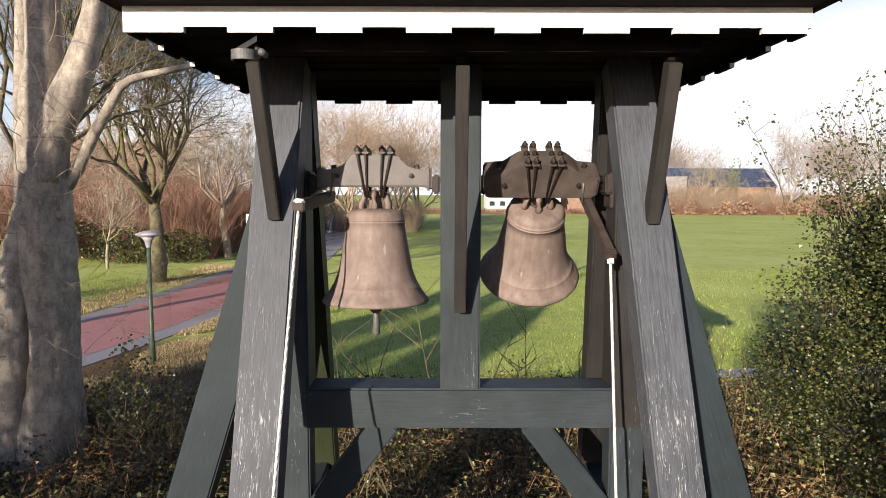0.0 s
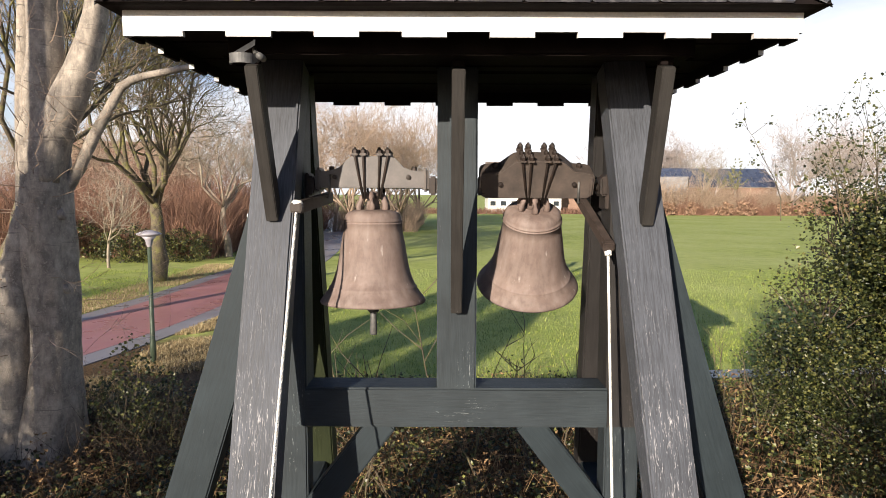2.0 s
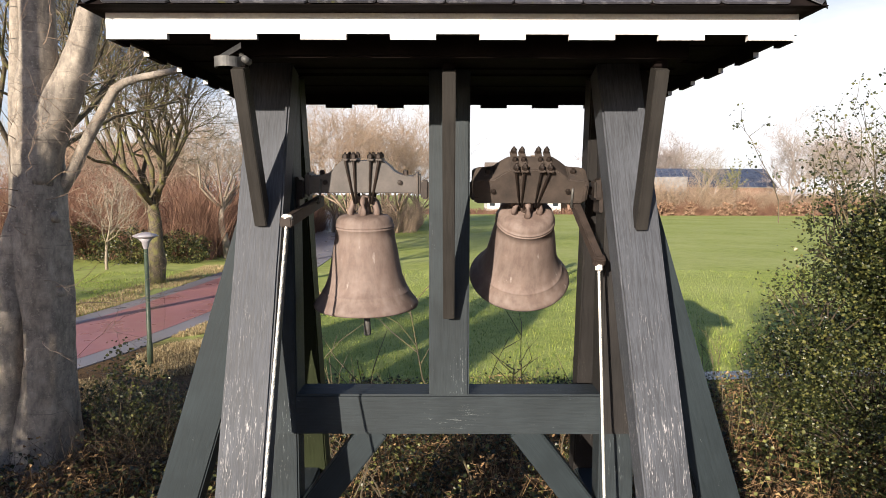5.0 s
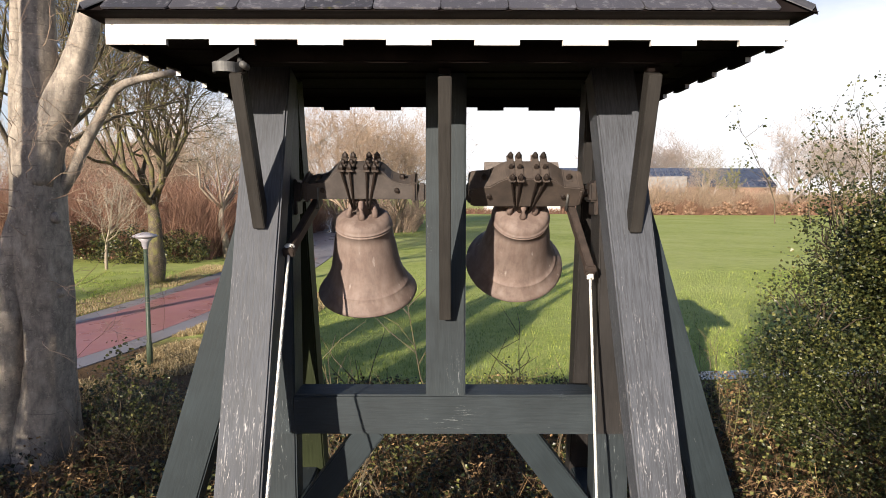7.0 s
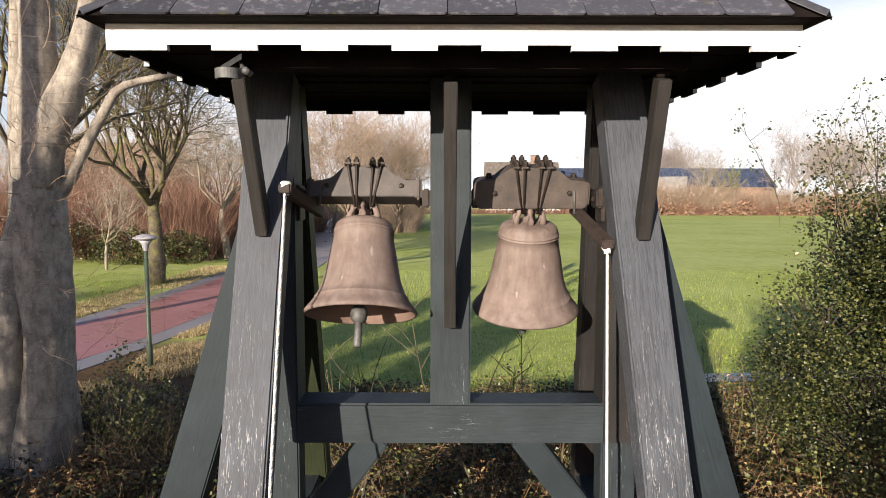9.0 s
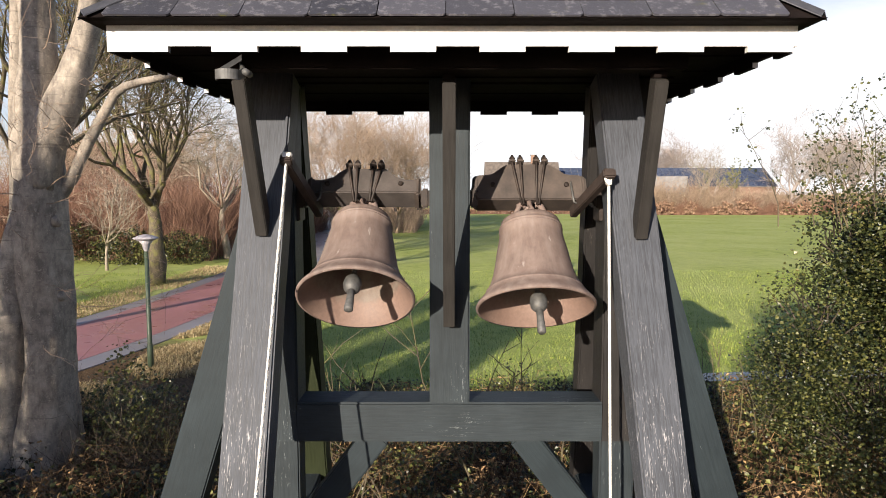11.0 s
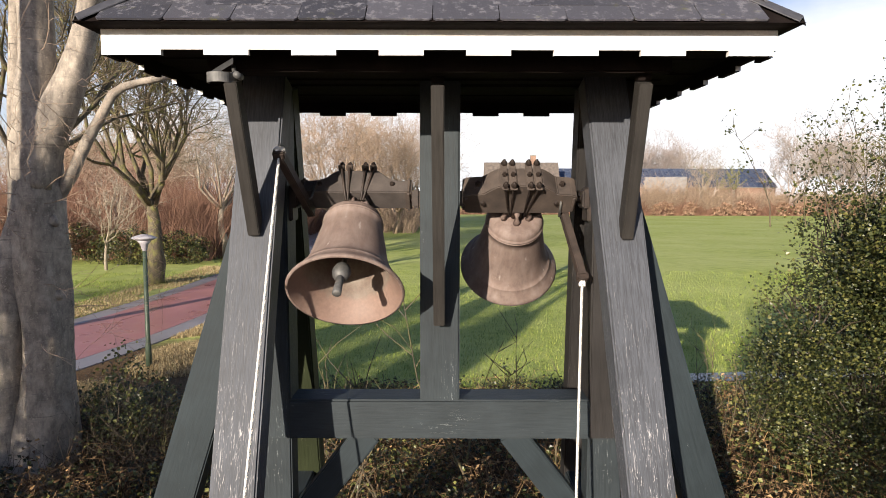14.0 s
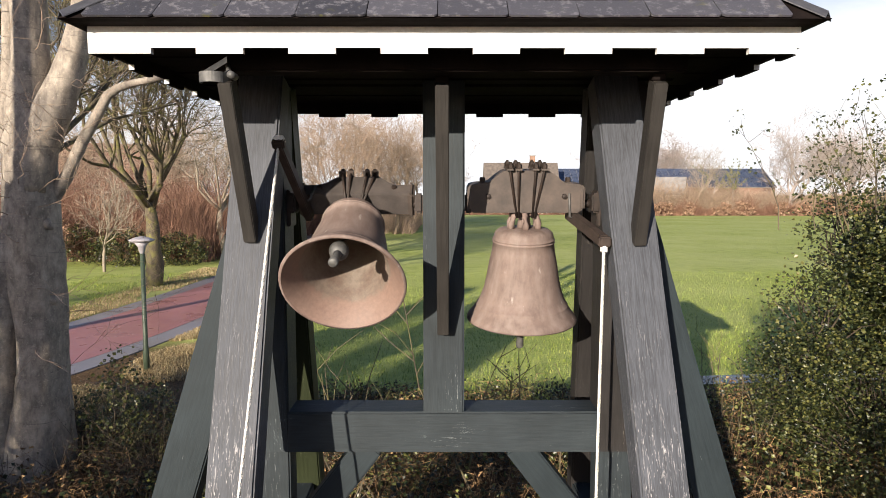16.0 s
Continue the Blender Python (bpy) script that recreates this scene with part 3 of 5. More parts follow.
                    o.matrix_basis = pose(ox, oy, EAVE, 0, 0, turn) @ pose(x, 0, 0, 42 - 2.2, 0, 0) @ pose(0, r * EXP - 0.002, 0.006 + rng.uniform(0, 0.003), 0, 0, rng.uniform(-0.6, 0.6))
                x += W
    # lead caps over the hips and the ridge
    for i, (p, q) in enumerate(((e0, h) for e0, h in (((x0, y0), (x0 + rise, ym)), ((x1, y0), (x1 - rise, ym)), ((x1, y1), (x1 - rise, ym)), ((x0, y1), (x0 + rise, ym))))):
        p3, q3 = Vector((*p, EAVE + 0.012)), Vector((*q, zt + 0.012))
        dirn = (q3 - p3).normalized()
        flat = Vector((dirn.x, dirn.y, 0)).normalized()
        side = Vector((-flat.y, flat.x, 0))
        bm = bmesh.new()
        rows = []
        for k in range(2):
            c0 = (p3 + dirn * 0.02) if k == 0 else q3
            dz = 0.11 * SLOPE * 0.7
            rows.append([bm.verts.new(c0 + side * w_ + Vector((0, 0, h))) for w_, h in ((-0.05, -dz * 0.28), (0, 0.016), (0.05, -dz * 0.28), (0.05, -dz * 0.28 - 0.006), (0, 0.008), (-0.05, -dz * 0.28 - 0.006))])
        for k in range(6):
            l = (k + 1) % 6
            bm.faces.new((rows[0][k], rows[0][l], rows[1][l], rows[1][k]))
        bm.faces.new(rows[0])
        bm.faces.new(list(reversed(rows[1])))
        bmesh.ops.recalc_face_normals(bm, faces=bm.faces)
        part("hip_cap", bm, M_LEAD, f, "dark grey lead hip capping")
    tube_part("ridge_cap", ((x0 + rise - 0.05, ym, zt + 0.02), (x1 - rise + 0.05, ym, zt + 0.02)), 0.05, M_STEEL, f, 10)


roof()


M_IRON2 = surface("grey wrought iron", (0.07, 0.07, 0.068), (0.14, 0.137, 0.13), 22, 0.6, 0.3)


def bracket():
    """A bent steel strap with a bolt, at the head of one strut."""
    b = empty("strap_bracket")
    tagged(b, "grey bent steel strap bracket bolted under the eave", "bracket")
    c = Vector((-1.035, -1.325, 5.172))
    spine = [c + Vector((0.035, 0.1, 0.105)), c + Vector((-0.045, 0.03, 0.03))]
    for k in range(15):
        a = radians(165 + k * 13)
        spine.append(c + Vector((0.058 * math.cos(a), 0.05 * math.sin(a), 0)))
    spine.append(c + Vector((0.072, 0.02, 0.02)))
    bm = bmesh.new()
    rows = []
    for i, p in enumerate(spine):
        d = (spine[min(i + 1, len(spine) - 1)] - spine[max(i - 1, 0)]).normalized()
        nrm = Vector((d.y, -d.x, 0)).normalized() * 0.003
        hh = Vector((0, 0, 0.024 if i > 1 else 0.014))
        rows.append([bm.verts.new(q) for q in (p - nrm - hh, p + nrm - hh, p + nrm + hh, p - nrm + hh)])
    for r, q in zip(rows, rows[1:]):
        for k in range(4):
            bm.faces.new((r[k], r[(k + 1) % 4], q[(k + 1) % 4], q[k]))
    bm.faces.new(rows[0])
    bm.faces.new(rows[-1])
    bmesh.ops.recalc_face_normals(bm, faces=bm.faces)
    part("strap", bm, M_IRON2, b)
    tube_part("bolt", (c + Vector((0.092, -0.03, 0.012)), c + Vector((0.092, 0.04, 0.012))), 0.017, M_IRON2, b, 14)
    tube_part("rod", (c + Vector((0.07, 0.02, 0)), c + Vector((-0.03, 0.31, 0.12))), 0.012, M_IRON2, b)


bracket()


# ---- bells ----
def profile_bell(wide):
    outer = [(0.0, -0.158), (0.07, -0.160), (0.12, -0.165), (0.158, -0.176), (0.178, -0.195), (0.185, -0.22), (0.187, -0.238), (0.193, -0.241), (0.193, -0.247), (0.188, -0.25), (0.188, -0.256),
             (0.194, -0.259), (0.194, -0.265), (0.189, -0.268), (0.194, -0.33), (0.203, -0.42), (0.216, -0.51), (0.236, -0.60), (0.262, -0.67), (0.283, -0.712), (0.290, -0.716), (0.292, -0.724), (0.293, -0.73), (0.322, -0.772), (0.344, -0.802), (0.354, -0.822), (0.350, -0.834)]
    inner = [(0.338, -0.834), (0.322, -0.815), (0.295, -0.778), (0.262, -0.715), (0.225, -0.62), (0.196, -0.5), (0.178, -0.38), (0.165, -0.28), (0.15, -0.225), (0.1, -0.205), (0.0, -0.2)]
    fit = [(wide * r * (1.06 if z > -0.3 else 1.06 + 0.05 * min(1, (-0.3 - z) / 0.12) if z > -0.5 else 1.11 - 0.065 * min(1, (-0.5 - z) / 0.25)), -0.158 + (z + 0.158) * 0.955) for r, z in outer + inner]
    return fit[:len(outer) + 1], fit[len(outer):]


def yoke_mesh(half, curl, slim):
    if slim:
        top = [(-half, 0.015), (-half, 0.085), (-half + 0.03, 0.098), (-0.27, 0.108), (-0.215, 0.13), (-0.175, 0.175), (-0.14, 0.203), (0.14, 0.203), (0.175, 0.175), (0.215, 0.13), (0.27, 0.108), (half - 0.03, 0.098), (half, 0.085), (half, 0.015)]
    else:
        top = [(-half, 0.0), (-half, 0.125), (-half + 0.04, 0.14), (-0.25, 0.148), (-0.2, 0.17 + curl), (-0.165, 0.215), (-0.14, 0.228), (0.14, 0.228), (0.165, 0.215), (0.2, 0.17 + curl), (0.25, 0.148), (half - 0.04, 0.14), (half, 0.125), (half, 0.0)]
    bot = [(half - 0.03, -0.012 if slim else -0.05), (-half + 0.03, -0.012 if slim else -0.05)]
    pts = top + bot
    bm = bmesh.new()
    a = [bm.verts.new((x, -0.085, z)) for x, z in pts]
    b = [bm.verts.new((x, 0.085, z)) for x, z in pts]
    bm.faces.new(a)
    bm.faces.new(list(reversed(b)))
    for i in range(len(pts)):
        j = (i + 1) % len(pts)
        bm.faces.new((a[j], a[i], b[i], b[j]))
    bmesh.ops.recalc_face_normals(bm, faces=bm.faces)
    bmesh.ops.bevel(bm, geom=[e for e in bm.edges], offset=0.007, segments=2, affect="EDGES")
    return bm


BELL_Z = 4.57
BELLS = {}
ARM_R, ARM_REST = 0.57, -15.0


def build_bell(side, x, label):
    b = empty("bell", pose(x, CY, BELL_Z))
    tagged(b, label, "bell", group="bells in the frame")
    outside, inside = profile_bell(1.03 if side > 0 else 0.995)
    body = part("bell_body", lathe(outside, 72), M_BRONZE, b)
    smooth(body)
    smooth(part("bell_interior", lathe(inside, 72), M_PATINA, b, "grey-green patinated inside of bell"))
    yoke = part("yoke", yoke_mesh(0.385, 0.02, side < 0), M_YOKE if side > 0 else M_YOKE_SKYLIT, b, "dark brown yoke with rounded hump" if side > 0 else "brown yoke with grey sky sheen and rounded hump")
    for s in (-1, 1):
        tube_part("gudgeon", ((s * 0.36, 0, 0.0), (s * (0.44 if s == -side else 0.47), 0, 0.0)), 0.028, M_IRON, b)
        part("yoke_cap", box(0.045, 0.19, 0.16, (s * 0.365, 0, 0.045), 0.015), M_YOKE, yoke)
        for dy in (-1, 1):
            part("yoke_bolt", lathe([(0, 0.018), (0.016, 0.015), (0.018, 0.0), (0.0, 0.0)], 8), M_IRON, yoke).matrix_basis = pose(s * 0.25, dy * 0.085, 0.06, 90 if dy < 0 else -90)
    # crown lugs and hanger rods
    hump = 0.228 if side > 0 else 0.203
    for k in range(6):
        a = math.pi / 3 * (k + 0.5)
        u = Vector((math.cos(a), math.sin(a) * 0.85, 0))
        loop = Tubes()
        loop.add([u * 0.10 + Vector((0, 0, -0.175)), u * 0.105 + Vector((0, 0, -0.13)), u * 0.088 + Vector((0, 0, -0.08)), u * 0.06 + Vector((0, 0, -0.055)), u * 0.03 + Vector((0, 0, -0.075))], [0.026, 0.022, 0.021, 0.021, 0.02], 8)
        from_mesh("crown_lug", loop.mesh("crown_lug"), M_BRONZE, body)
    smooth(part("crown_core", lathe([(0, -0.03), (0.03, -0.035), (0.036, -0.08), (0.05, -0.165), (0, -0.165)], 16), M_BRONZE, body))
    for s in (-1, 1):
        for dy in (-1, 1):
            for k in (0, 1):
                xt = s * (0.055 + 0.055 * k)
                xb = s * (0.045 + 0.012 * k)
                tube_part("hanger_rod", ((xt, dy * 0.102, hump + 0.057), (xt, dy * 0.102, hump - 0.008), (xb, dy * 0.075, -0.085)), 0.009, M_IRON, yoke, 8)
                part("nut", lathe([(0, 0.03), (0.014, 0.03), (0.02, 0.02), (0.02, 0.0), (0, 0)], 6), M_IRON, yoke).matrix_basis = pose(xt, dy * 0.102, hump + 0.017)
        for xs in (0.055, 0.112):
            part("clamp_strap", box(0.048, 0.25, 0.014, (s * xs, 0, hump + 0.008), 0.005), M_YOKE, yoke)
            part("nut", lathe([(0, 0.026), (0.012, 0.026), (0.016, 0.018), (0.016, 0.0), (0, 0)], 6), M_IRON, yoke).matrix_basis = pose(s * xs, 0, hump + 0.015)
        flat_top = 0.144 if side > 0 else 0.104
        part("washer", box(0.05, 0.06, 0.008, (s * 0.285, 0, flat_top), 0.002), M_YOKE, yoke)
        part("nut", lathe([(0, 0.03), (0.014, 0.03), (0.019, 0.02), (0.019, 0.0), (0, 0)], 6), M_IRON, yoke).matrix_basis = pose(s * 0.285, 0, flat_top + 0.004)
    # lever for the rope
    ex, ey, ez = side * 0.405, -ARM_R * math.cos(radians(-ARM_REST)), ARM_R * math.sin(radians(ARM_REST))
    arm = timber("rope_lever", (side * 0.31, 0.06, -0.075), (ex, ey, ez), 0.05, 0.075, M_LEVER, b, "dark brown timber lever arm", 0.006)
    part("lever_end", box(0.075, 0.055, 0.06, (ex, ey, ez), 0.008), M_LEVER, b)
    for k in (0.32,):
        c = Vector((side * (0.22 + 0.5 * (k - 0.2)), -0.09, 0.0))
        tube_part("lever_strap", (c + Vector((0, 0, 0.08)), c + Vector((side * 0.01, 0, -0.075)), c + Vector((side * 0.05, 0.02, -0.085))), 0.008, M_IRON2, b)
    # clapper hangs inside on its own pivot
    cl = empty("clapper", pose(0, 0, -0.22))
    cl.parent = b
    cl["label"] = "grey iron clapper with ball"
    tube_part("clapper_rod", ((0, 0, 0), (0, 0, -0.56)), 0.017, M_IRON2, cl)
    ball = part("clapper_ball", lathe([(0, -0.53), (0.03, -0.54), (0.05, -0.565), (0.056, -0.6), (0.05, -0.635), (0.03, -0.66), (0, -0.665)], 20), M_IRON2, cl)
    smooth(ball)
    tail = part("clapper_tail", lathe([(0, -0.64), (0.024, -0.65), (0.022, -0.7), (0.027, -0.81), (0.02, -0.818), (0, -0.818)], 16), M_IRON2, cl)
    smooth(tail)
    BELLS[side] = (b, cl)
    return b


build_bell(-1, -0.535, "brown bronze church bell hanging mouth down with white drips")
build_bell(1, 0.59, "brown bronze church bell swinging on its yoke")


def build_rope(label, knot, tied):
    """A laid rope of three strands, 3.6 m, hanging down local -z, with a knot at its head."""
    r = empty("bell_rope")
    tagged(r, label, "rope", group="bell ropes")
    t = Tubes()
    for s in range(3):
        pts = []
        for i in range(420):
            z = -3.6 * i / 419
            a = 2 * math.pi * (s / 3 + i / 7.0)
            pts.append(Vector((0.005 * math.cos(a), 0.005 * math.sin(a), z)))
        t.add(pts, [0.0054] * len(pts), 5)
    from_mesh("rope_strand", t.mesh("rope_strand"), M_ROPE, r)
    t = Tubes()
    for s in range(3):
        pts = []
        for i in range(14):
            a = 2 * math.pi * i / 13
            pts.append(Vector((knot * math.cos(a + s), knot * 0.8 * math.sin(a + s) * (1 if s else -1), tied + 0.016 * math.sin(a * 2 + s))))
        t.add(pts, [0.3 * knot] * 14, 6)
    t.add([Vector((0, 0, tied - 0.02)), Vector((0.01, -0.02, tied + 0.01)), Vector((knot, -0.03, tied + 0.025))], [0.009, 0.009, 0.006], 6)
    from_mesh("knot", t.mesh("knot"), M_ROPE, r)
    return r


ROPES = {-1: build_rope("twisted white rope tied to the lever arm", 0.03, 0.02), 1: build_rope("white rope hanging straight from the lever arm", 0.018, -0.045)}


# ---- street lamp ----
def lamp():
    l = empty("street_lamp", pose(-7.69, 11.95, 0))
    tagged(l, "green park lamp post with grey conical cap", "street lamp")
    smooth(part("pole", lathe([(0, 0), (0.075, 0), (0.075, 0.6), (0.06, 0.7), (0.05, 3.2), (0, 3.2)], 16), M_LAMPPOST, l))
    smooth(part("collar", lathe([(0.05, 3.12), (0.08, 3.2), (0.1, 3.3), (0.2, 3.42), (0, 3.42)], 20), M_LAMPHEAD, l))
    smooth(part("cap", lathe([(0.2, 3.4), (0.31, 3.45), (0.315, 3.47), (0.2, 3.52), (0.06, 3.56), (0, 3.565)], 28), M_LAMPHEAD, l, "pale violet-grey flat cap"))


lamp()


# ---- trees ----
def limb(tb, rng, p, d, length, r, level, top, spread, sides, out, rise=0.12, kids=(6, 6, 6, 5), wob=0.24, first=0.3, ratio=(0.45, 0.72), minr=0.006):
    """A wandering branch; its children go on until the last level."""
    n = 7 if level == 0 else 5 if level < 3 else 3
    pts, rad = [p.copy()], [r]
    q, e = p.copy(), d.normalized()
    for i in range(n):
        e = (e + Vector((rng.gauss(0, wob), rng.gauss(0, wob), rng.gauss(0, wob * 0.7) + rise)) * (0.5 if level == 0 else 1.0)).normalized()
        q = q + e * length / n
        pts.append(q.copy())
        rad.append(max(minr * 0.6, r * (1 - (0.55 if level == 0 else 0.8) * (i + 1) / n)))
    (tb if level < 2 else out).add(pts, rad, sides[min(level, len(sides) - 1)], cap=level < 2)
    if level >= top:
        return
    k = kids[min(level, len(kids) - 1)]
    for j in range(k):
        u = rng.uniform(0.3, 1.0) if level else rng.uniform(first, 1.0)
        f = u * n
        i = min(int(f), n - 1)
        s = pts[i].lerp(pts[i + 1], f - i)
        ax = (pts[i + 1] - pts[i]).normalized()
        a = 2 * math.pi * (j / k + rng.uniform(-0.12, 0.12))
        x = ax.cross(Vector((0.2, 0.1, 1))).normalized() if abs(ax.z) < 0.95 else Vector((1, 0, 0))
        y = ax.cross(x)
        sp = spread * rng.uniform(0.6, 1.25)
        nd = ax * math.cos(sp) + (x * math.cos(a) + y * math.sin(a)) * math.sin(sp)
        limb(tb, rng, s, nd, length * (rng.uniform(*ratio) if level == 0 else rng.uniform(0.42, 0.68)), max(minr, rad[i] * (rng.uniform(0.5, 0.72) if level == 0 else rng.uniform(0.42, 0.62))), level + 1, top, spread, sides, out, rise, kids, wob, minr=minr)


def make_tree(seed, height, r, material, label, top=4, spread=0.75, kids=(7, 6, 5, 4), trunk=0.55, leaf=0, leafmat=None, sides=(10, 7, 4, 3), first=0.3, ratio=(0.45, 0.72), minr=0.012, wob=0.24):
    rng = random.Random(seed)
    t = empty("tree")
    tagged(t, label, "tree")
    a, b = Tubes(), Tubes()
    limb(a, rng, Vector((0, 0, -0.15)), Vector((rng.uniform(-0.05, 0.05), rng.uniform(-0.05, 0.05), 1)), height * trunk, r, 0, top, spread, sides, b, kids=kids, first=first, ratio=ratio, minr=minr, wob=wob)
    from_mesh("trunk", a.mesh("trunk"), material, t)
    from_mesh("crown", b.mesh("crown", True), material, t)["kind"] = "stuff"
    if leaf:
        pts = [Vector(b.v[rng.randrange(len(b.v))]) + Vector((rng.gauss(0, 0.1), rng.gauss(0, 0.1), rng.gauss(0, 0.1))) for _ in range(leaf)]
        from_mesh("foliage", leaf_mesh("foliage", pts, rng, 0.12), leafmat, t)["kind"] = "stuff"
    return t


def place(t, x, y, turn=0.0, z=0.0):
    t.matrix_basis = pose(x, y, z, 0, 0, turn)
    return t


lab = "bare winter tree with brown mossy bark"
t_a = place(make_tree(11, 13, 0.5, M_BARK, lab, trunk=0.36, first=0.8, ratio=(1.5, 2.3), spread=0.58, kids=(10, 9, 8, 7), minr=0.011, wob=0.36), -14.6, 27.5)
t_moss = place(make_tree(19, 14, 0.3, M_BARK, "bare tree with yellow mossy branches behind the beech", trunk=0.5, first=0.72, ratio=(0.9, 1.4), spread=0.45, kids=(9, 7, 6, 5), minr=0.008, wob=0.34), -13.6, 15.2)
t_b = place(make_tree(12, 11, 0.30, M_PALEBARK, "bare winter tree with pale trunk on the verge", trunk=0.42, first=0.75, ratio=(0.9, 1.3), spread=0.6, kids=(8, 7, 6, 4), wob=0.33), -15.3, 40.5)
t_far = place(make_tree(13, 9.5, 0.22, M_TWIG, "bare twiggy winter tree with thin brown branches", trunk=0.5, kids=(9, 7, 6, 4), ratio=(0.9, 1.3), minr=0.016), -24, 50)
for i, (x, y, turn) in enumerate(((-31, 49, 40), (-38, 55, 95), (-19, 57, 160), (-44, 48, 210), (-28, 66, 300), (-34, 72, 20), (-20, 80, 250), (-26, 58, 130), (-48, 66, 75))):
    copy_thing(t_far, pose(x, y, 0, 0, 0, turn))
t_rust = place(make_tree(14, 12.5, 0.26, M_TWIG, "bare tree with a few russet leaves", trunk=0.5, leaf=700, leafmat=M_RUSSET, kids=(10, 8, 6, 5), ratio=(0.95, 1.45), minr=0.017), -9.4, 62)
for x, y, turn in ((-5.4, 70, 80), (-13.5, 74, 200), (-3.0, 92, 300), (-8, 84, 20)):
    copy_thing(t_rust, pose(x, y, 0, 0, 0, turn))
thin = place(make_tree(15, 6.5, 0.1, M_PALEBARK, "thin pale sapling before the brushwood", trunk=0.7, kids=(9, 6, 4, 3)), -20.2, 33.5)
birch = place(make_tree(16, 15, 0.28, M_PALEBARK, "white-stemmed birch by the far hedge", trunk=0.5, kids=(9, 8, 6, 5), ratio=(0.6, 0.95)), 58, 138)
oak = make_tree(17, 21, 0.5, M_HAZEBARK, "broad bare tree beyond the field", trunk=0.4, kids=(10, 9, 6, 5), ratio=(0.8, 1.2), spread=0.85, minr=0.03)
place(oak, 78, 137)
for x, y, turn in ((56, 172, 60), (63, 176, 140), (70, 180, 260), (48, 185, 10), (92, 140, 190), (100, 150, 300)):
    copy_thing(oak, pose(x, y, 0, 0, 0, turn))
for x, turn in ((66.5, 0), (61.5, 80)):
    iv = make_tree(18, 10, 0.22, M_HAZEBARK, "ivy-covered trunk by the far hedge", trunk=0.85, top=2, kids=(5, 4), leaf=3800, leafmat=M_FARIVY)
    place(iv, x, 139, turn)
# unseen trees added behind the viewpoint to cast long shadows over path and field
for x, y, turn in ((-31, -7, 10), (-25, -31, 230), (-36, -24, 330)):
    copy_thing(t_far, pose(x, y, 0, 0, 0, turn))


# two more unseen copies, added to dapple beech and lawn with shade
for x, y, turn in ((-15.6, -14, 30), (-19, -24, 200)):
    copy_thing(t_b, pose(x, y, 0, 0, 0, turn))


def shade_tree(seed, x, y, height, r, label, ivy, twigs, reach):
    """An unseen straight stem added behind the viewpoint, partly clad in ivy, to throw long shade over beech and grass.
    """
    rng = random.Random(seed)
    t = empty("tree", pose(x, y, 0))
    tagged(t, label, "tree")
    a, b = Tubes(), Tubes()
    n = int(height / 0.8)
    a.add([Vector((0.02 * math.sin(k), 0.02 * math.cos(2 * k), k * 0.8 - 0.1)) for k in range(n)], [r * (1 - 0.4 * k / n) for k in range(n)], 14, True, 0.1)
    for k in range(twigs):
        z = rng.uniform(1.6, 4.6) if k < twigs * 0.8 else rng.uniform(0.6, 0.95) * height
        ang = rng.uniform(0, 6.28)
        limb(a, rng, Vector((0, 0, z)), Vector((math.cos(ang), math.sin(ang), 0.3)), reach * rng.uniform(0.6, 1.1), 0.028, 2, 4, 0.6, (6, 5, 4, 3), b, kids=(5, 5, 4, 3), minr=0.007)
    from_mesh("trunk", a.mesh("trunk"), M_BARK, t)
    from_mesh("branchwork", b.mesh("branchwork", True), M_BARK, t)["kind"] = "stuff"
    spots = []
    lo, hi, wide = ivy
    while len(spots) < 2600 * (hi - lo):
        z = rng.uniform(lo, hi)
        k = wide * max(0.1, math.sin(math.pi * (z - lo + 0.2) / (hi - lo + 0.4))) ** 0.5 * rng.uniform(0.3, 1.0)
        ang = rng.uniform(0, 6.28)
        spots.append(Vector((k * math.cos(ang), k * math.sin(ang), z + 0.2 * noise.noise(Vector((ang, z, 0))))))
    from_mesh("foliage", leaf_mesh("foliage", spots, rng, 0.1), M_HOLLY, t)["kind"] = "stuff"


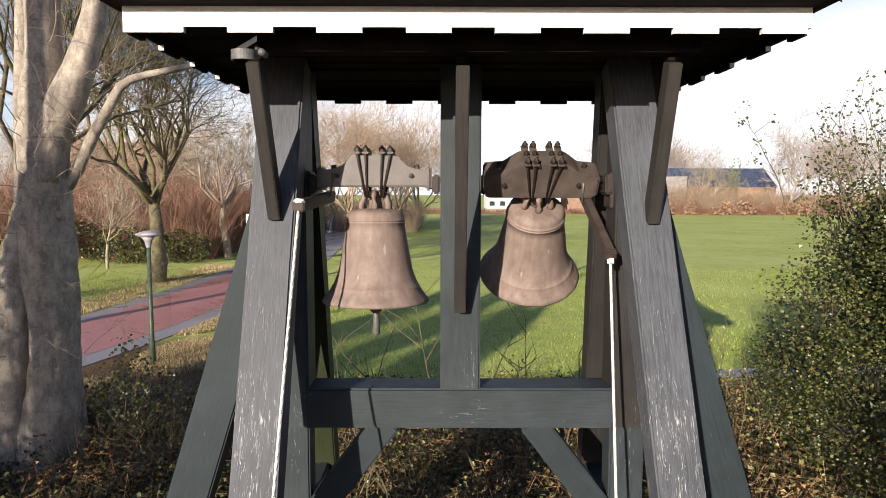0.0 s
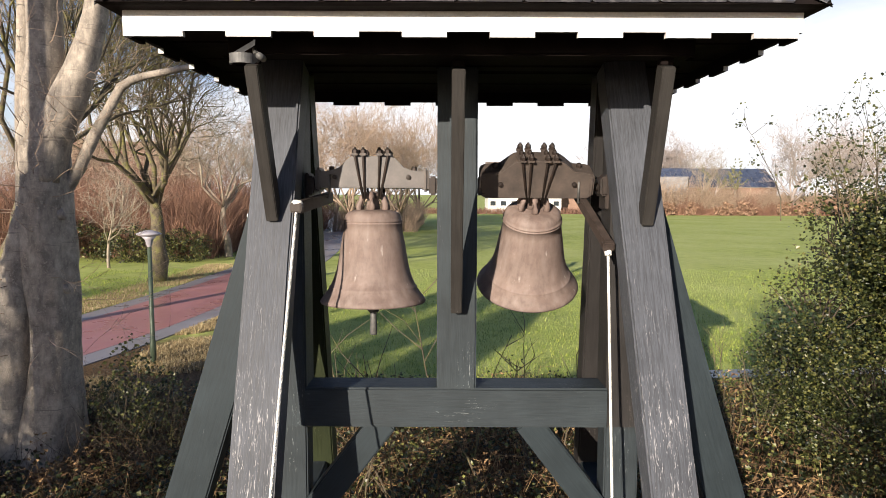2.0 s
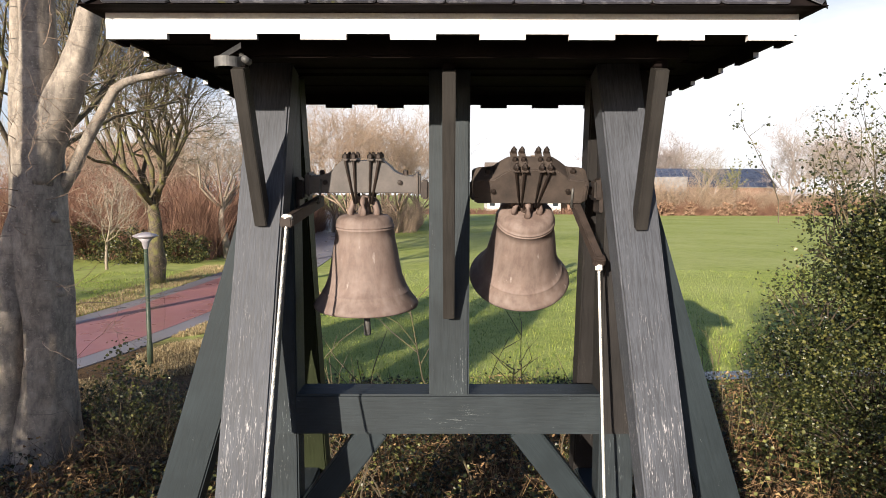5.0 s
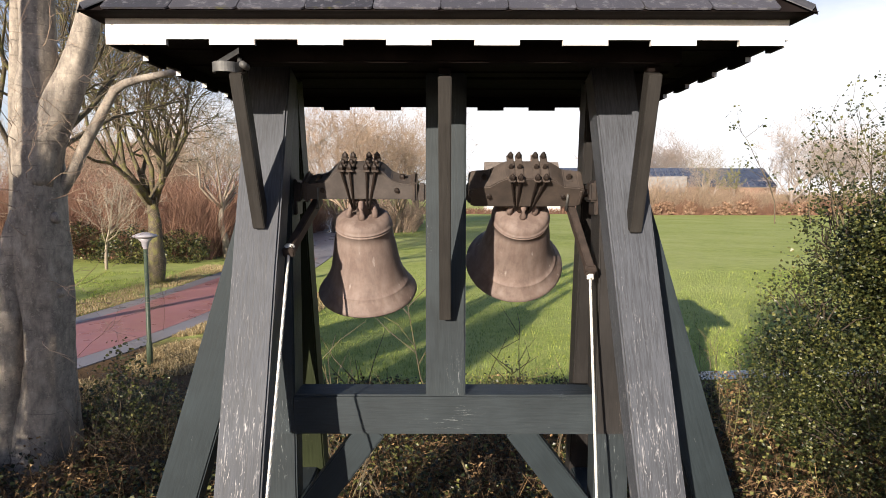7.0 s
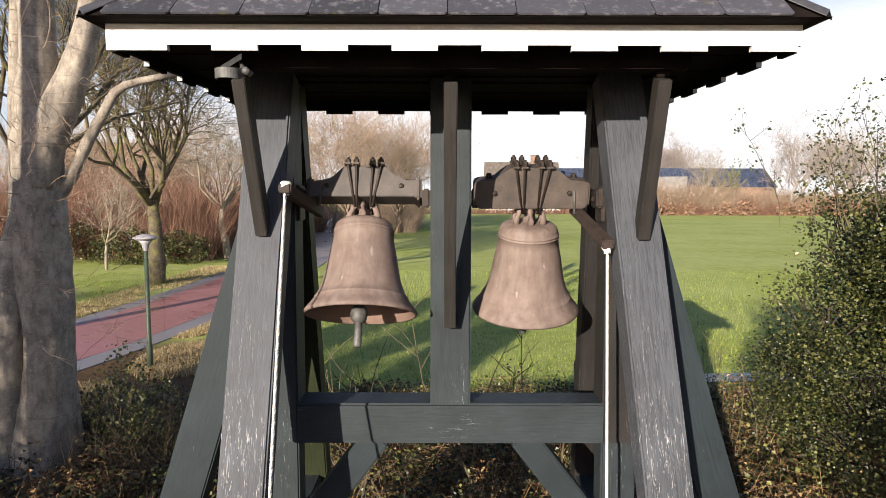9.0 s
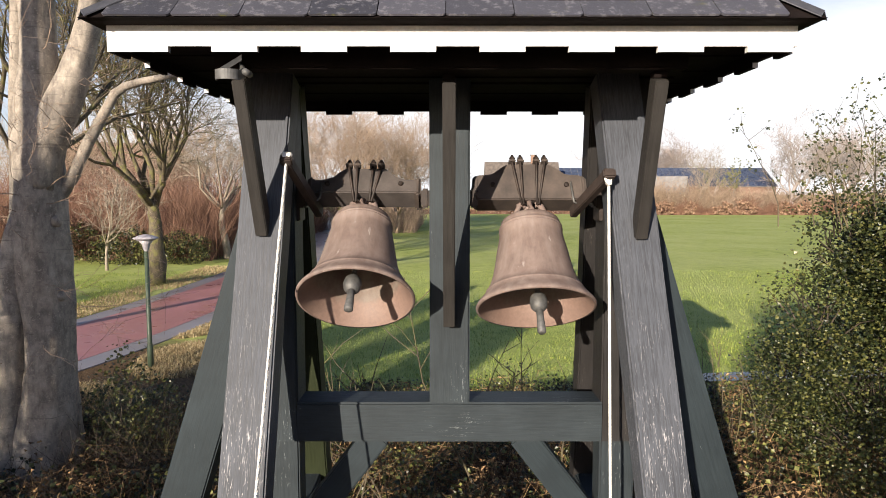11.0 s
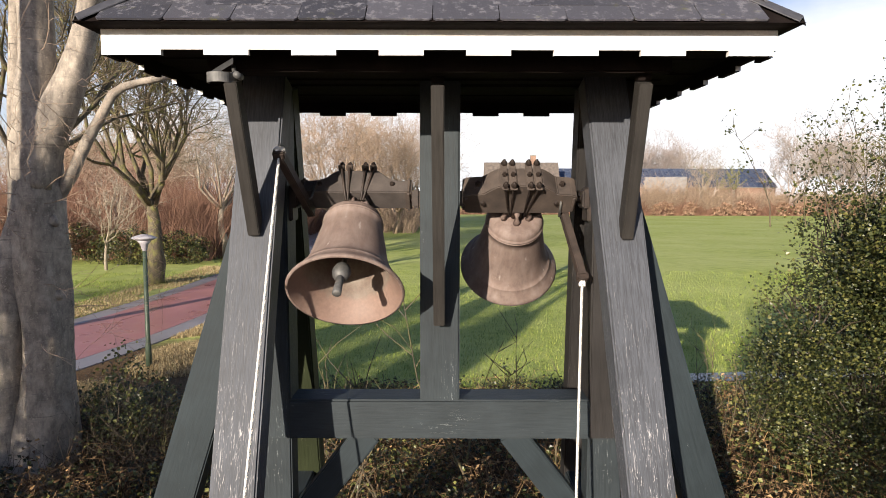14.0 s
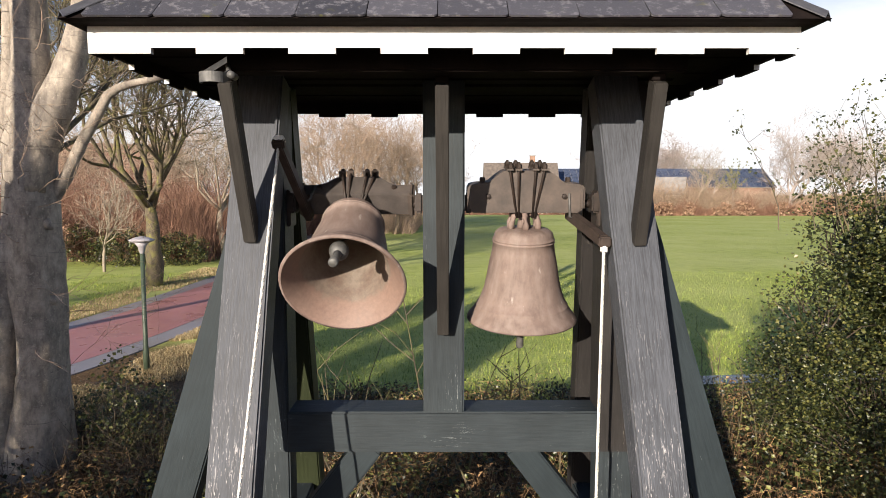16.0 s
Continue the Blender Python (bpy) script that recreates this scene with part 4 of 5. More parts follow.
def big_beech():
    """The thick smooth-barked tree close by, forking low, with a sawn limb."""
    X, Y = -6.15, 4.85
    t = empty("tree", pose(X, Y, 0))
    tagged(t, "large smooth grey beech tree forking into thick limbs", "tree")
    a, b = Tubes(), Tubes()
    rng = random.Random(5)
    V = Vector

    def thick(rows, n=20, lump=0.22, deep=0.0):
        """rows: x across, height and radius."""
        q, rr = [], []
        for (x0, z0, r0), (x1, z1, r1) in zip(rows, rows[1:]):
            for k in range(6):
                u = k / 6
                q.append(V((x0 + (x1 - x0) * u - X, deep, z0 + (z1 - z0) * u)))
                rr.append(r0 + (r1 - r0) * u)
        q.append(V((rows[-1][0] - X, deep, rows[-1][1])))
        rr.append(rows[-1][2])
        a.add(q, rr, n, True, lump)

    thick(((-6.05, -0.2, 0.62), (-5.95, 0.6, 0.46), (-5.9, 1.6, 0.38), (-5.86, 2.6, 0.35), (-5.87, 3.6, 0.34), (-5.88, 4.4, 0.33), (-5.87, 5.2, 0.32), (-5.84, 5.9, 0.29), (-5.8, 6.5, 0.26), (-5.79, 7.4, 0.24), (-5.9, 9.5, 0.14)), 28)
    thick(((-5.84, 4.7, 0.26), (-5.72, 5.3, 0.27), (-5.5, 5.75, 0.25), (-5.26, 6.25, 0.215), (-5.04, 6.9, 0.185), (-4.88, 7.6, 0.16), (-4.7, 9.2, 0.1)), 22, 0.16, -0.08)
    thick(((-6.6, -0.2, 0.52), (-6.5, 1.0, 0.4), (-6.4, 2.4, 0.31), (-6.22, 3.5, 0.23), (-6.05, 4.3, 0.16)), 20, 0.25, -0.1)
    thick(((-6.38, 3.4, 0.16), (-6.33, 4.6, 0.14), (-6.28, 6.0, 0.13), (-6.2, 7.6, 0.1), (-6.3, 9.0, 0.06)), 12, 0.1, 0.25)
    thick(((-5.66, 4.55, 0.1), (-5.42, 4.9, 0.09), (-5.18, 5.38, 0.08), (-4.97, 5.72, 0.072), (-4.77, 6.06, 0.066), (-4.62, 6.16, 0.06), (-4.39, 6.23, 0.054), (-3.73, 6.36, 0.045)), 14, 0.12, 0.1)
    thick(((-5.62, 6.25, 0.07), (-5.45, 6.5, 0.075), (-5.3, 6.6, 0.06)), 10, 0.1, 0.12)
    for z, r in ((4.2, 0.1), (3.1, 0.09), (5.05, 0.06)):
        thick(((-5.66, z, r), (-5.58, z + 0.02, r * 0.95), (-5.55, z + 0.03, r * 0.7)), 12, 0.1, -0.1)
    for k in range(40):
        z = rng.uniform(2.0, 7.6)
        ang = rng.uniform(2.9, 6.6)
        limb(a, rng, V((0.1 + 0.36 * math.cos(ang), 0.36 * math.sin(ang), z)), V((math.cos(ang), math.sin(ang), 0.1)), rng.uniform(0.8, 2.0), 0.007, 2, 4, 0.6, (6, 5, 3, 3), b, rise=0.05, kids=(5, 5, 4, 3), minr=0.003)
    from_mesh("trunk", a.mesh("trunk"), M_BEECH, t)
    from_mesh("branchwork", b.mesh("branchwork", True), M_TWIG, t)["kind"] = "stuff"


big_beech()
# added shade casters: the ivy bulk darkens the beech, the rest streak the lawn
shade_tree(77, -8.5, -1.5, 12, 0.17, "unseen slender shade-casting tree with ivy round the middle of its stem", (4.4, 6.5, 0.5), 20, 2.0)
for k, (x, y, h) in enumerate(((-13.4, -18, 14), (-15.3, -20.5, 16), (-18.6, -18, 14), (-19.9, -19.5, 15))):
    shade_tree(78 + k, x, y, h, 0.26, "unseen tall ivy-clad tree casting streaks of shade on the grass", (7.0 + k % 2, 11.0 + k % 3, 0.75), 8, 1.2)


# ---- shrubs and undergrowth ----
def scrub(name, label, seed, count, area, h, material, r=0.012, lean=0.35, cat="shrubs", uneven=0.0):
    """Many thin bare stems standing over an area."""
    rng = random.Random(seed)
    tb = Tubes()
    (x0, x1), (y0, y1) = area
    for _ in range(count):
        p = Vector((rng.uniform(x0, x1), rng.uniform(y0, y1), 0))
        hh = h * rng.uniform(0.45, 1.0) * max(0.25, 1 + uneven * noise.noise(Vector((p.x * 0.33, p.y * 0.2, seed))))
        d = Vector((rng.gauss(0, lean), rng.gauss(0, lean), 1)).normalized()
        q = p + d * hh * 0.5
        e = (d + Vector((rng.gauss(0, lean), rng.gauss(0, lean), 0.1))).normalized()
        tb.add([p, q, q + e * hh * 0.5], [r, r * 0.7, r * 0.25], 3, False)
        for _k in range(3):
            u = rng.uniform(0.3, 0.95)
            s = p.lerp(q + e * hh * 0.5, u)
            g = (e + Vector((rng.gauss(0, 0.7), rng.gauss(0, 0.7), 0.2))).normalized()
            tb.add([s, s + g * hh * 0.28], [r * 0.5, r * 0.2], 3, False)
    o = from_mesh(name, tb.mesh(name, True), material)
    return tagged(o, label, cat, kind="stuff")


scrub("brushwood", "dense reddish-brown bare shrubs behind the verge", 21, 9000, ((-44, -15.8), (39, 49)), 6.2, M_REDTWIG, 0.022, uneven=0.5)
scrub("brushwood", "bare brown shrubs along the winding path", 22, 3200, ((-24, -14.5), (58, 78)), 5.5, M_REDTWIG, 0.024)
scrub("brushwood", "bare shrubs at the end of the path", 23, 2600, ((-13.5, -3), (70, 90)), 4.2, M_TWIG, 0.02)
scrub("hedge", "brown bare hedge beyond the green field", 24, 13000, ((36, 105), (137, 143)), 5.6, M_TWIG, 0.04, 0.45, uneven=1.1)
scrub("hedge", "russet beech hedge beyond the green field", 26, 5000, ((36, 105), (135.5, 137)), 3.0, M_REDTWIG, 0.045, 0.5, uneven=1.3)
scrub("hedge", "low brown hedge beyond the green field", 25, 2400, ((-10, 36), (141, 144)), 1.6, M_REDTWIG, 0.04)


def house(name, label, x, y, turn, w, d, wall_h, ridge, wall_mat, roof_mat, rows=0, windows=0, cat="house", chimney=None):
    """A gabled building: walls, two roof slopes with thickness, windows along its front."""
    h = empty(name, pose(x, y, 0, 0, 0, turn))
    tagged(h, label, cat)
    bm = bmesh.new()
    q = [bm.verts.new(c) for c in ((-w / 2, -d / 2, -0.2), (w / 2, -d / 2, -0.2), (w / 2, d / 2, -0.2), (-w / 2, d / 2, -0.2))]
    u = [bm.verts.new(c) for c in ((-w / 2, -d / 2, wall_h), (w / 2, -d / 2, wall_h), (w / 2, d / 2, wall_h), (-w / 2, d / 2, wall_h))]
    g = [bm.verts.new((-w / 2, 0, ridge - 0.1)), bm.verts.new((w / 2, 0, ridge - 0.1))]
    bm.faces.new((q[0], q[1], u[1], u[0]))
    bm.faces.new((q[2], q[3], u[3], u[2]))
    bm.faces.new((q[1], q[2], u[2], g[1], u[1]))
    bm.faces.new((q[3], q[0], u[0], g[0], u[3]))
    part("wall", bm, wall_mat, h)
    run = math.hypot(d / 2 + 0.4, ridge - wall_h)
    ang = math.degrees(math.atan2(ridge - wall_h, d / 2))
    for s in (1, -1):
        ro = part("roof", box(w + 0.6, run, 0.15, (0, -run / 2, 0), 0), roof_mat, h)
        ro.matrix_basis = pose(0, 0, ridge, 0, 0, 0 if s > 0 else 180) @ pose(0, 0, 0, ang)
        if s > 0 and rows:
            n = int(w / 1.7)
            for r in range(rows):
                for c in range(n):
                    part("solar_panel", box(1.62, run / rows - 0.12, 0.06, ((c + 0.5) * w / n - w / 2, -(r + 0.5) * run / rows, 0.13), 0), M_SOLAR, ro)
    if chimney is not None:
        ch = part("chimney", box(1.3, 0.9, 2.2, (chimney, 0, ridge + 0.6), 0.03), M_BRICK, h)
        part("chimney_cap", box(1.5, 1.1, 0.18, (chimney, 0, ridge + 1.78), 0.03), M_SHEET, ch)
    for k in range(windows):
        wx = (k + 0.5) * w / windows - w / 2
        wi = part("window", box(1.5, 0.12, 1.3, (wx, -d / 2 - 0.02, wall_h * 0.55), 0), M_RENDER, h)
        part("pane", box(1.3, 0.06, 1.1, (wx, -d / 2 - 0.07, wall_h * 0.55), 0), M_PANE, wi)
    return h


house("barn", "long barn with blue solar panels on its roof", 56, 164, 0, 58, 14, 6.6, 11.4, M_BRICK, M_SHEET, rows=4, cat="barn")
house("shed", "low shed with a grey corrugated roof by the hedge", 53.8, 148, -25, 9, 9, 4.8, 8.8, M_RENDER, M_SHEET, windows=2, cat="shed")
house("house", "pale low house with a brown roof beyond the field", 20, 156, 0, 18, 11, 4.2, 12.6, M_RENDER, M_OLDTILE, windows=7, chimney=3.0)
house("house", "brick house with a brown tiled roof behind brushwood", -42, 76, 25, 17, 11, 4.5, 11.0, M_BRICK, M_TILE, windows=4)


def sign():
    s = empty("sign_post", pose(-12.75, 37.5, 0))
    tagged(s, "white sign board on a grey post by the path", "sign")
    part("post", lathe([(0, 0), (0.035, 0), (0.035, 3.0), (0, 3.0)], 10), M_STEEL, s)
    part("board", box(0.5, 0.03, 0.85, (0, -0.05, 2.75), 0.01), M_SIGN, s)


sign()
tagged(strip("water", [Vector((4.3, 10.9, 0)), Vector((6.5, 11.0, 0)), Vector((9, 11.3, 0)), Vector((14, 11.6, 0))], -0.35, 0.35, 0.05, M_WATER), "narrow ditch of still water reflecting the sky", "ditch", kind="structure")


def leafy(name, label, seed, count, blobs, size, material, cat="bush", stems=None, stem_mat=None):
    """An evergreen bush: leaves clustered on twig tips inside several overlapping lobes."""
    rng = random.Random(seed)
    t = empty(name)
    tagged(t, label, cat)
    spots = []
    tb = Tubes()
    for cx, cy, cz, rx, ry, rz, share in blobs:
        base = Vector((cx, cy, max(0.0, cz - rz)))
        clumps = int(count * share / 14)
        for _ in range(clumps):
            u = Vector((rng.gauss(0, 1), rng.gauss(0, 1), rng.gauss(0, 1))).normalized()
            k = rng.uniform(0.45, 1.0) ** 0.5 * (1 + 0.42 * noise.noise(u * 2.3 + Vector((seed, 0, 0))))
            c = Vector((cx + u.x * rx * k, cy + u.y * ry * k, cz + u.z * rz * k))
            if c.z < 0.05:
                continue
            s = 0.5 * (c + Vector((cx, cy, cz - rz * 0.4)))
            if rng.random() < 0.16:
                tb.add([s, (s + c) * 0.5 + Vector((rng.gauss(0, 0.06), rng.gauss(0, 0.06), 0.05)), c], [0.012, 0.008, 0.003], 3, False)
            for _k in range(14):
                spots.append(c + Vector((rng.gauss(0, 0.11), rng.gauss(0, 0.11), rng.gauss(0, 0.11))))
    from_mesh("leaves", leaf_mesh("leaves", spots, rng, size), material, t)["kind"] = "stuff"
    from_mesh("branchwork", tb.mesh("branchwork", True), stem_mat or M_DARKTWIG, t)["kind"] = "stuff"
    return t


leafy("holly_bush", "large glossy yellow-green evergreen bush in sunlight", 31, 140000, ((6.3, 4.4, 1.3, 1.4, 1.4, 1.5, 0.09), (6.9, 4.6, 2.4, 1.55, 1.5, 1.7, 0.15), (6.35, 3.4, 3.6, 1.1, 1.2, 0.95, 0.2), (7.4, 4.2, 3.6, 1.5, 1.4, 1.7, 0.22), (5.6, 5.4, 1.6, 0.6, 0.8, 0.9, 0.05), (5.5, 3.0, 4.0, 0.5, 0.6, 0.6, 0.03), (6.4, 3.4, 4.8, 0.6, 0.6, 0.5, 0.02), (5.1, 3.6, 4.0, 0.5, 0.5, 0.8, 0.012), (5.0, 3.9, 2.9, 0.6, 0.6, 0.8, 0.014)), 0.044, M_HOLLY)
leafy("shrub", "dark evergreen sprigs at the foot of the beech", 32, 3400, ((-5.0, 5.2, 1.1, 0.4, 0.4, 1.0, 0.45), (-4.6, 5.6, 0.8, 0.6, 0.5, 0.9, 0.35), (-3.9, 6.4, 0.5, 0.8, 0.6, 0.5, 0.2)), 0.05, M_HOLLY)
scrub("undergrowth", "dark tangle of bare twigs at the foot of the beech", 27, 900, ((-7.2, -3.6), (4.2, 7.0)), 1.4, M_DARKTWIG, 0.007, 0.6, cat="undergrowth", uneven=0.8)
# added out of view on the left, to darken the near left corner
leafy("shrub", "unseen low evergreen shrub shading the left undergrowth", 36, 7000, ((-10.1, -3.8, 1.6, 1.3, 1.1, 1.8, 1.0),), 0.09, M_HOLLY)
# unseen evergreen growth added behind the viewpoint to shade the undergrowth
leafy("shrub", "unseen dense evergreen shrub shading the lower bush", 35, 9000, ((2.0, -7.6, 2.8, 1.8, 1.4, 3.0, 1.0),), 0.09, M_HOLLY)
leafy("shrub", "green shrubs on the verge before brushwood", 33, 9000, ((-20.5, 37, 1.0, 2.2, 1.2, 1.3, 0.5), (-17, 37, 0.9, 1.8, 1.0, 1.2, 0.3), (-24, 37.5, 1.0, 2.0, 1.2, 1.6, 0.2)), 0.12, M_IVY)
leafy("shrub", "russet-leaved shrub before the brushwood", 34, 2500, ((-25.5, 37.2, 2.0, 1.4, 0.9, 1.3, 1.0),), 0.12, M_RUSSET)


for k in range(9):
    x = 42 + 6.4 * k + 1.5 * math.sin(3 * k)
    leafy("shrub", "low russet beech bush in the far hedge", 90 + k, 900, ((x, 134.6, 1.4, 2.0 + 0.7 * math.sin(k * 2.1), 0.9, 1.6, 1.0),), 0.34, M_RUSSET)


def shoots(label, seed, count, x, y, z, mat_leaf, height, r=0.012, leafy_tip=True, sway=0.25):
    """Long thin shoots, with leaf clusters at their tips where the plant is evergreen."""
    rng = random.Random(seed)
    t = empty("shrub")
    tagged(t, label, "shrub")
    tb = Tubes()
    spots = []
    for _ in range(count):
        p = Vector((x + rng.gauss(0, 0.35), y + rng.gauss(0, 0.3), z))
        d = Vector((rng.gauss(0, sway), rng.gauss(0, sway), 1)).normalized()
        h = height * rng.uniform(0.55, 1.1)
        pts = [p]
        for k in range(5):
            d = (d + Vector((rng.gauss(0, 0.13), rng.gauss(0, 0.13), 0.02))).normalized()
            pts.append(pts[-1] + d * h / 5)
        tb.add(pts, [r * (1 - k * 0.15) for k in range(6)], 5, False)
        for k in range(7):
            i = rng.randrange(1, 5)
            s = pts[i].lerp(pts[i + 1], rng.random())
            e = (d + Vector((rng.gauss(0, 0.8), rng.gauss(0, 0.8), 0.1))).normalized()
            m = s + e * h * 0.13
            g = m + (e + Vector((rng.gauss(0, 0.4), rng.gauss(0, 0.4), 0.2))).normalized() * h * 0.12
            tb.add([s, m, g], [r * 0.45, r * 0.35, r * 0.2], 4, False)
            if leafy_tip:
                spots += [g + Vector((rng.gauss(0, 0.05), rng.gauss(0, 0.05), rng.gauss(0, 0.05))) for _k in range(7)]
        if leafy_tip:
            spots += [pts[-1] + Vector((rng.gauss(0, 0.06), rng.gauss(0, 0.06), rng.gauss(0, 0.06))) for _k in range(12)]
    from_mesh("branchwork", tb.mesh("branchwork", True), M_BARK, t)["kind"] = "stuff"
    if spots:
        from_mesh("leaves", leaf_mesh("leaves", spots, rng, 0.036), mat_leaf, t)["kind"] = "stuff"
    return t


shoots("tall leafy shoots of the evergreen bush", 51, 9, 5.6, 3.2, 4.3, M_HOLLY, 1.6, 0.009)
shoots("tall leafy shoots of the evergreen bush", 57, 9, 4.85, 3.5, 4.2, M_HOLLY, 1.45, 0.008)
shoots("tall leafy shoots of the evergreen bush", 52, 8, 6.6, 3.6, 4.6, M_HOLLY, 1.6, 0.009)
shoots("bare sapling with thin twigs in the grass", 53, 5, 1.15, 4.2, 0.3, None, 3.3, 0.017, False, 0.17)
shoots("bare twiggy shrub beneath the bells", 54, 6, -0.75, 3.4, 0.3, None, 2.9, 0.013, False, 0.3)
shoots("bare thorny shrub beside the evergreen bush", 55, 9, 4.5, 5.4, 0.2, None, 2.6, 0.009, False, 0.35)
shoots("bare twigs at the foot of the beech", 56, 9, -4.3, 5.0, 0.2, None, 1.7, 0.009, False, 0.4)


def blades(name, label, seed, count, spot, size, material, cat="grass"):
    """Single upright blades, each a bent triangle."""
    rng = random.Random(seed)
    v, f = [], []
    made = 0
    while made < count:
        p = spot(rng)
        if p is None:
            continue
        made += 1
        a = rng.uniform(0, 6.28)
        s = size * rng.uniform(0.5, 1.3)
        d = Vector((math.cos(a), math.sin(a), 0))
        w = Vector((-d.y, d.x, 0)) * s * 0.05
        m = p + d * s * 0.2 + Vector((0, 0, s * 0.6))
        b = len(v)
        v += [p - w, p + w, m + w * 0.7, m - w * 0.7, m + d * s * 0.4 + Vector((0, 0, s * rng.uniform(-0.1, 0.3)))]
        f += [(b, b + 1, b + 2, b + 3), (b + 3, b + 2, b + 4)]
    me = bpy.data.meshes.new(name)
    me.from_pydata(v, [], f)
    return tagged(from_mesh(name, me, material), label, cat, kind="stuff")


def beside_path(lo, hi, first, last):
    def spot(rng):
        i = rng.randrange(first, last)
        p = LINE[i].lerp(LINE[i + 1], rng.random())
        d = (LINE[i + 1] - LINE[i]).normalized()
        s = Vector((d.y, -d.x, 0))
        k = rng.uniform(lo, hi)
        q = p + s * k
        return q if noise.noise(q * 0.5) > -0.25 else None
    return spot


def on_field(rng):
    y = 9.5 + 24 * rng.random() ** 1.6
    return Vector((rng.uniform(-5.5, 5 + y * 0.5), y, 0))


blades("dry_grass", "straw-coloured dry grass on the verge beside the path", 61, 60000, beside_path(2.6, 6.0, 8, 36), 0.15, M_STRAW)
blades("dry_grass", "straw-coloured dry grass along the far verge", 62, 14000, beside_path(-4.6, -2.6, 16, 44), 0.17, M_STRAW)
blades("grass", "short green grass blades of the field", 63, 60000, on_field, 0.11, M_GRASSBLADE)
blades("grass", "green grass blades of the verge", 64, 16000, beside_path(-9.0, -3.5, 18, 42), 0.14, M_GRASSBLADE)


def brambles():
    rng = random.Random(41)
    tb = Tubes()
    green, dead = [], []

    def height(x, y):
        return max(0.1, 0.75 + 0.5 * noise.noise(Vector((x * 0.5, y * 0.5, 3))) - max(0, y - 7.5) * 0.2)

    for _ in range(7500):
        x, y = rng.uniform(-8, 9), rng.uniform(0.2, 9.2)
        if x < -4.2 and y > 7:
            continue
        h = height(x, y)
        p = Vector((x, y, 0))
        a = rng.uniform(0, 6.28)
        d = Vector((math.cos(a), math.sin(a), 0))
        n = h * rng.uniform(0.7, 1.5)
        m = p + d * n * 0.35 + Vector((0, 0, n * 0.8))
        e = m + d * n * 0.7 + Vector((0, 0, -n * rng.uniform(0.0, 0.4)))
        tb.add([p, m, e], [0.005, 0.004, 0.002], 3, False)
        brown = noise.noise(Vector((x * 0.7, y * 0.7, 9))) > 0.12
        for _k in range(11):
            u = rng.uniform(0.2, 1.0)
            s = (p.lerp(m, u * 2) if u < 0.5 else m.lerp(e, u * 2 - 1)) + Vector((rng.gauss(0, 0.06), rng.gauss(0, 0.06), rng.gauss(0, 0.05)))
            (dead if brown and rng.random() < 0.75 else green).append(s)
    o = from_mesh("bramble_stems", tb.mesh("bramble_stems", True), M_DEAD)
    tagged(o, "tangle of dry brown bramble stems under the bell frame", "undergrowth", kind="stuff")
    o = from_mesh("bramble_leaves", leaf_mesh("bramble_leaves", green, rng, 0.06), M_IVY)
    tagged(o, "dusty green bramble and ivy leaves", "undergrowth", kind="stuff")
    o = from_mesh("dead_leaves", leaf_mesh("dead_leaves", dead, rng, 0.08, 0.3, 0.25), M_DEAD)
    tagged(o, "dry brown bracken and dead leaves", "undergrowth", kind="stuff")


brambles()


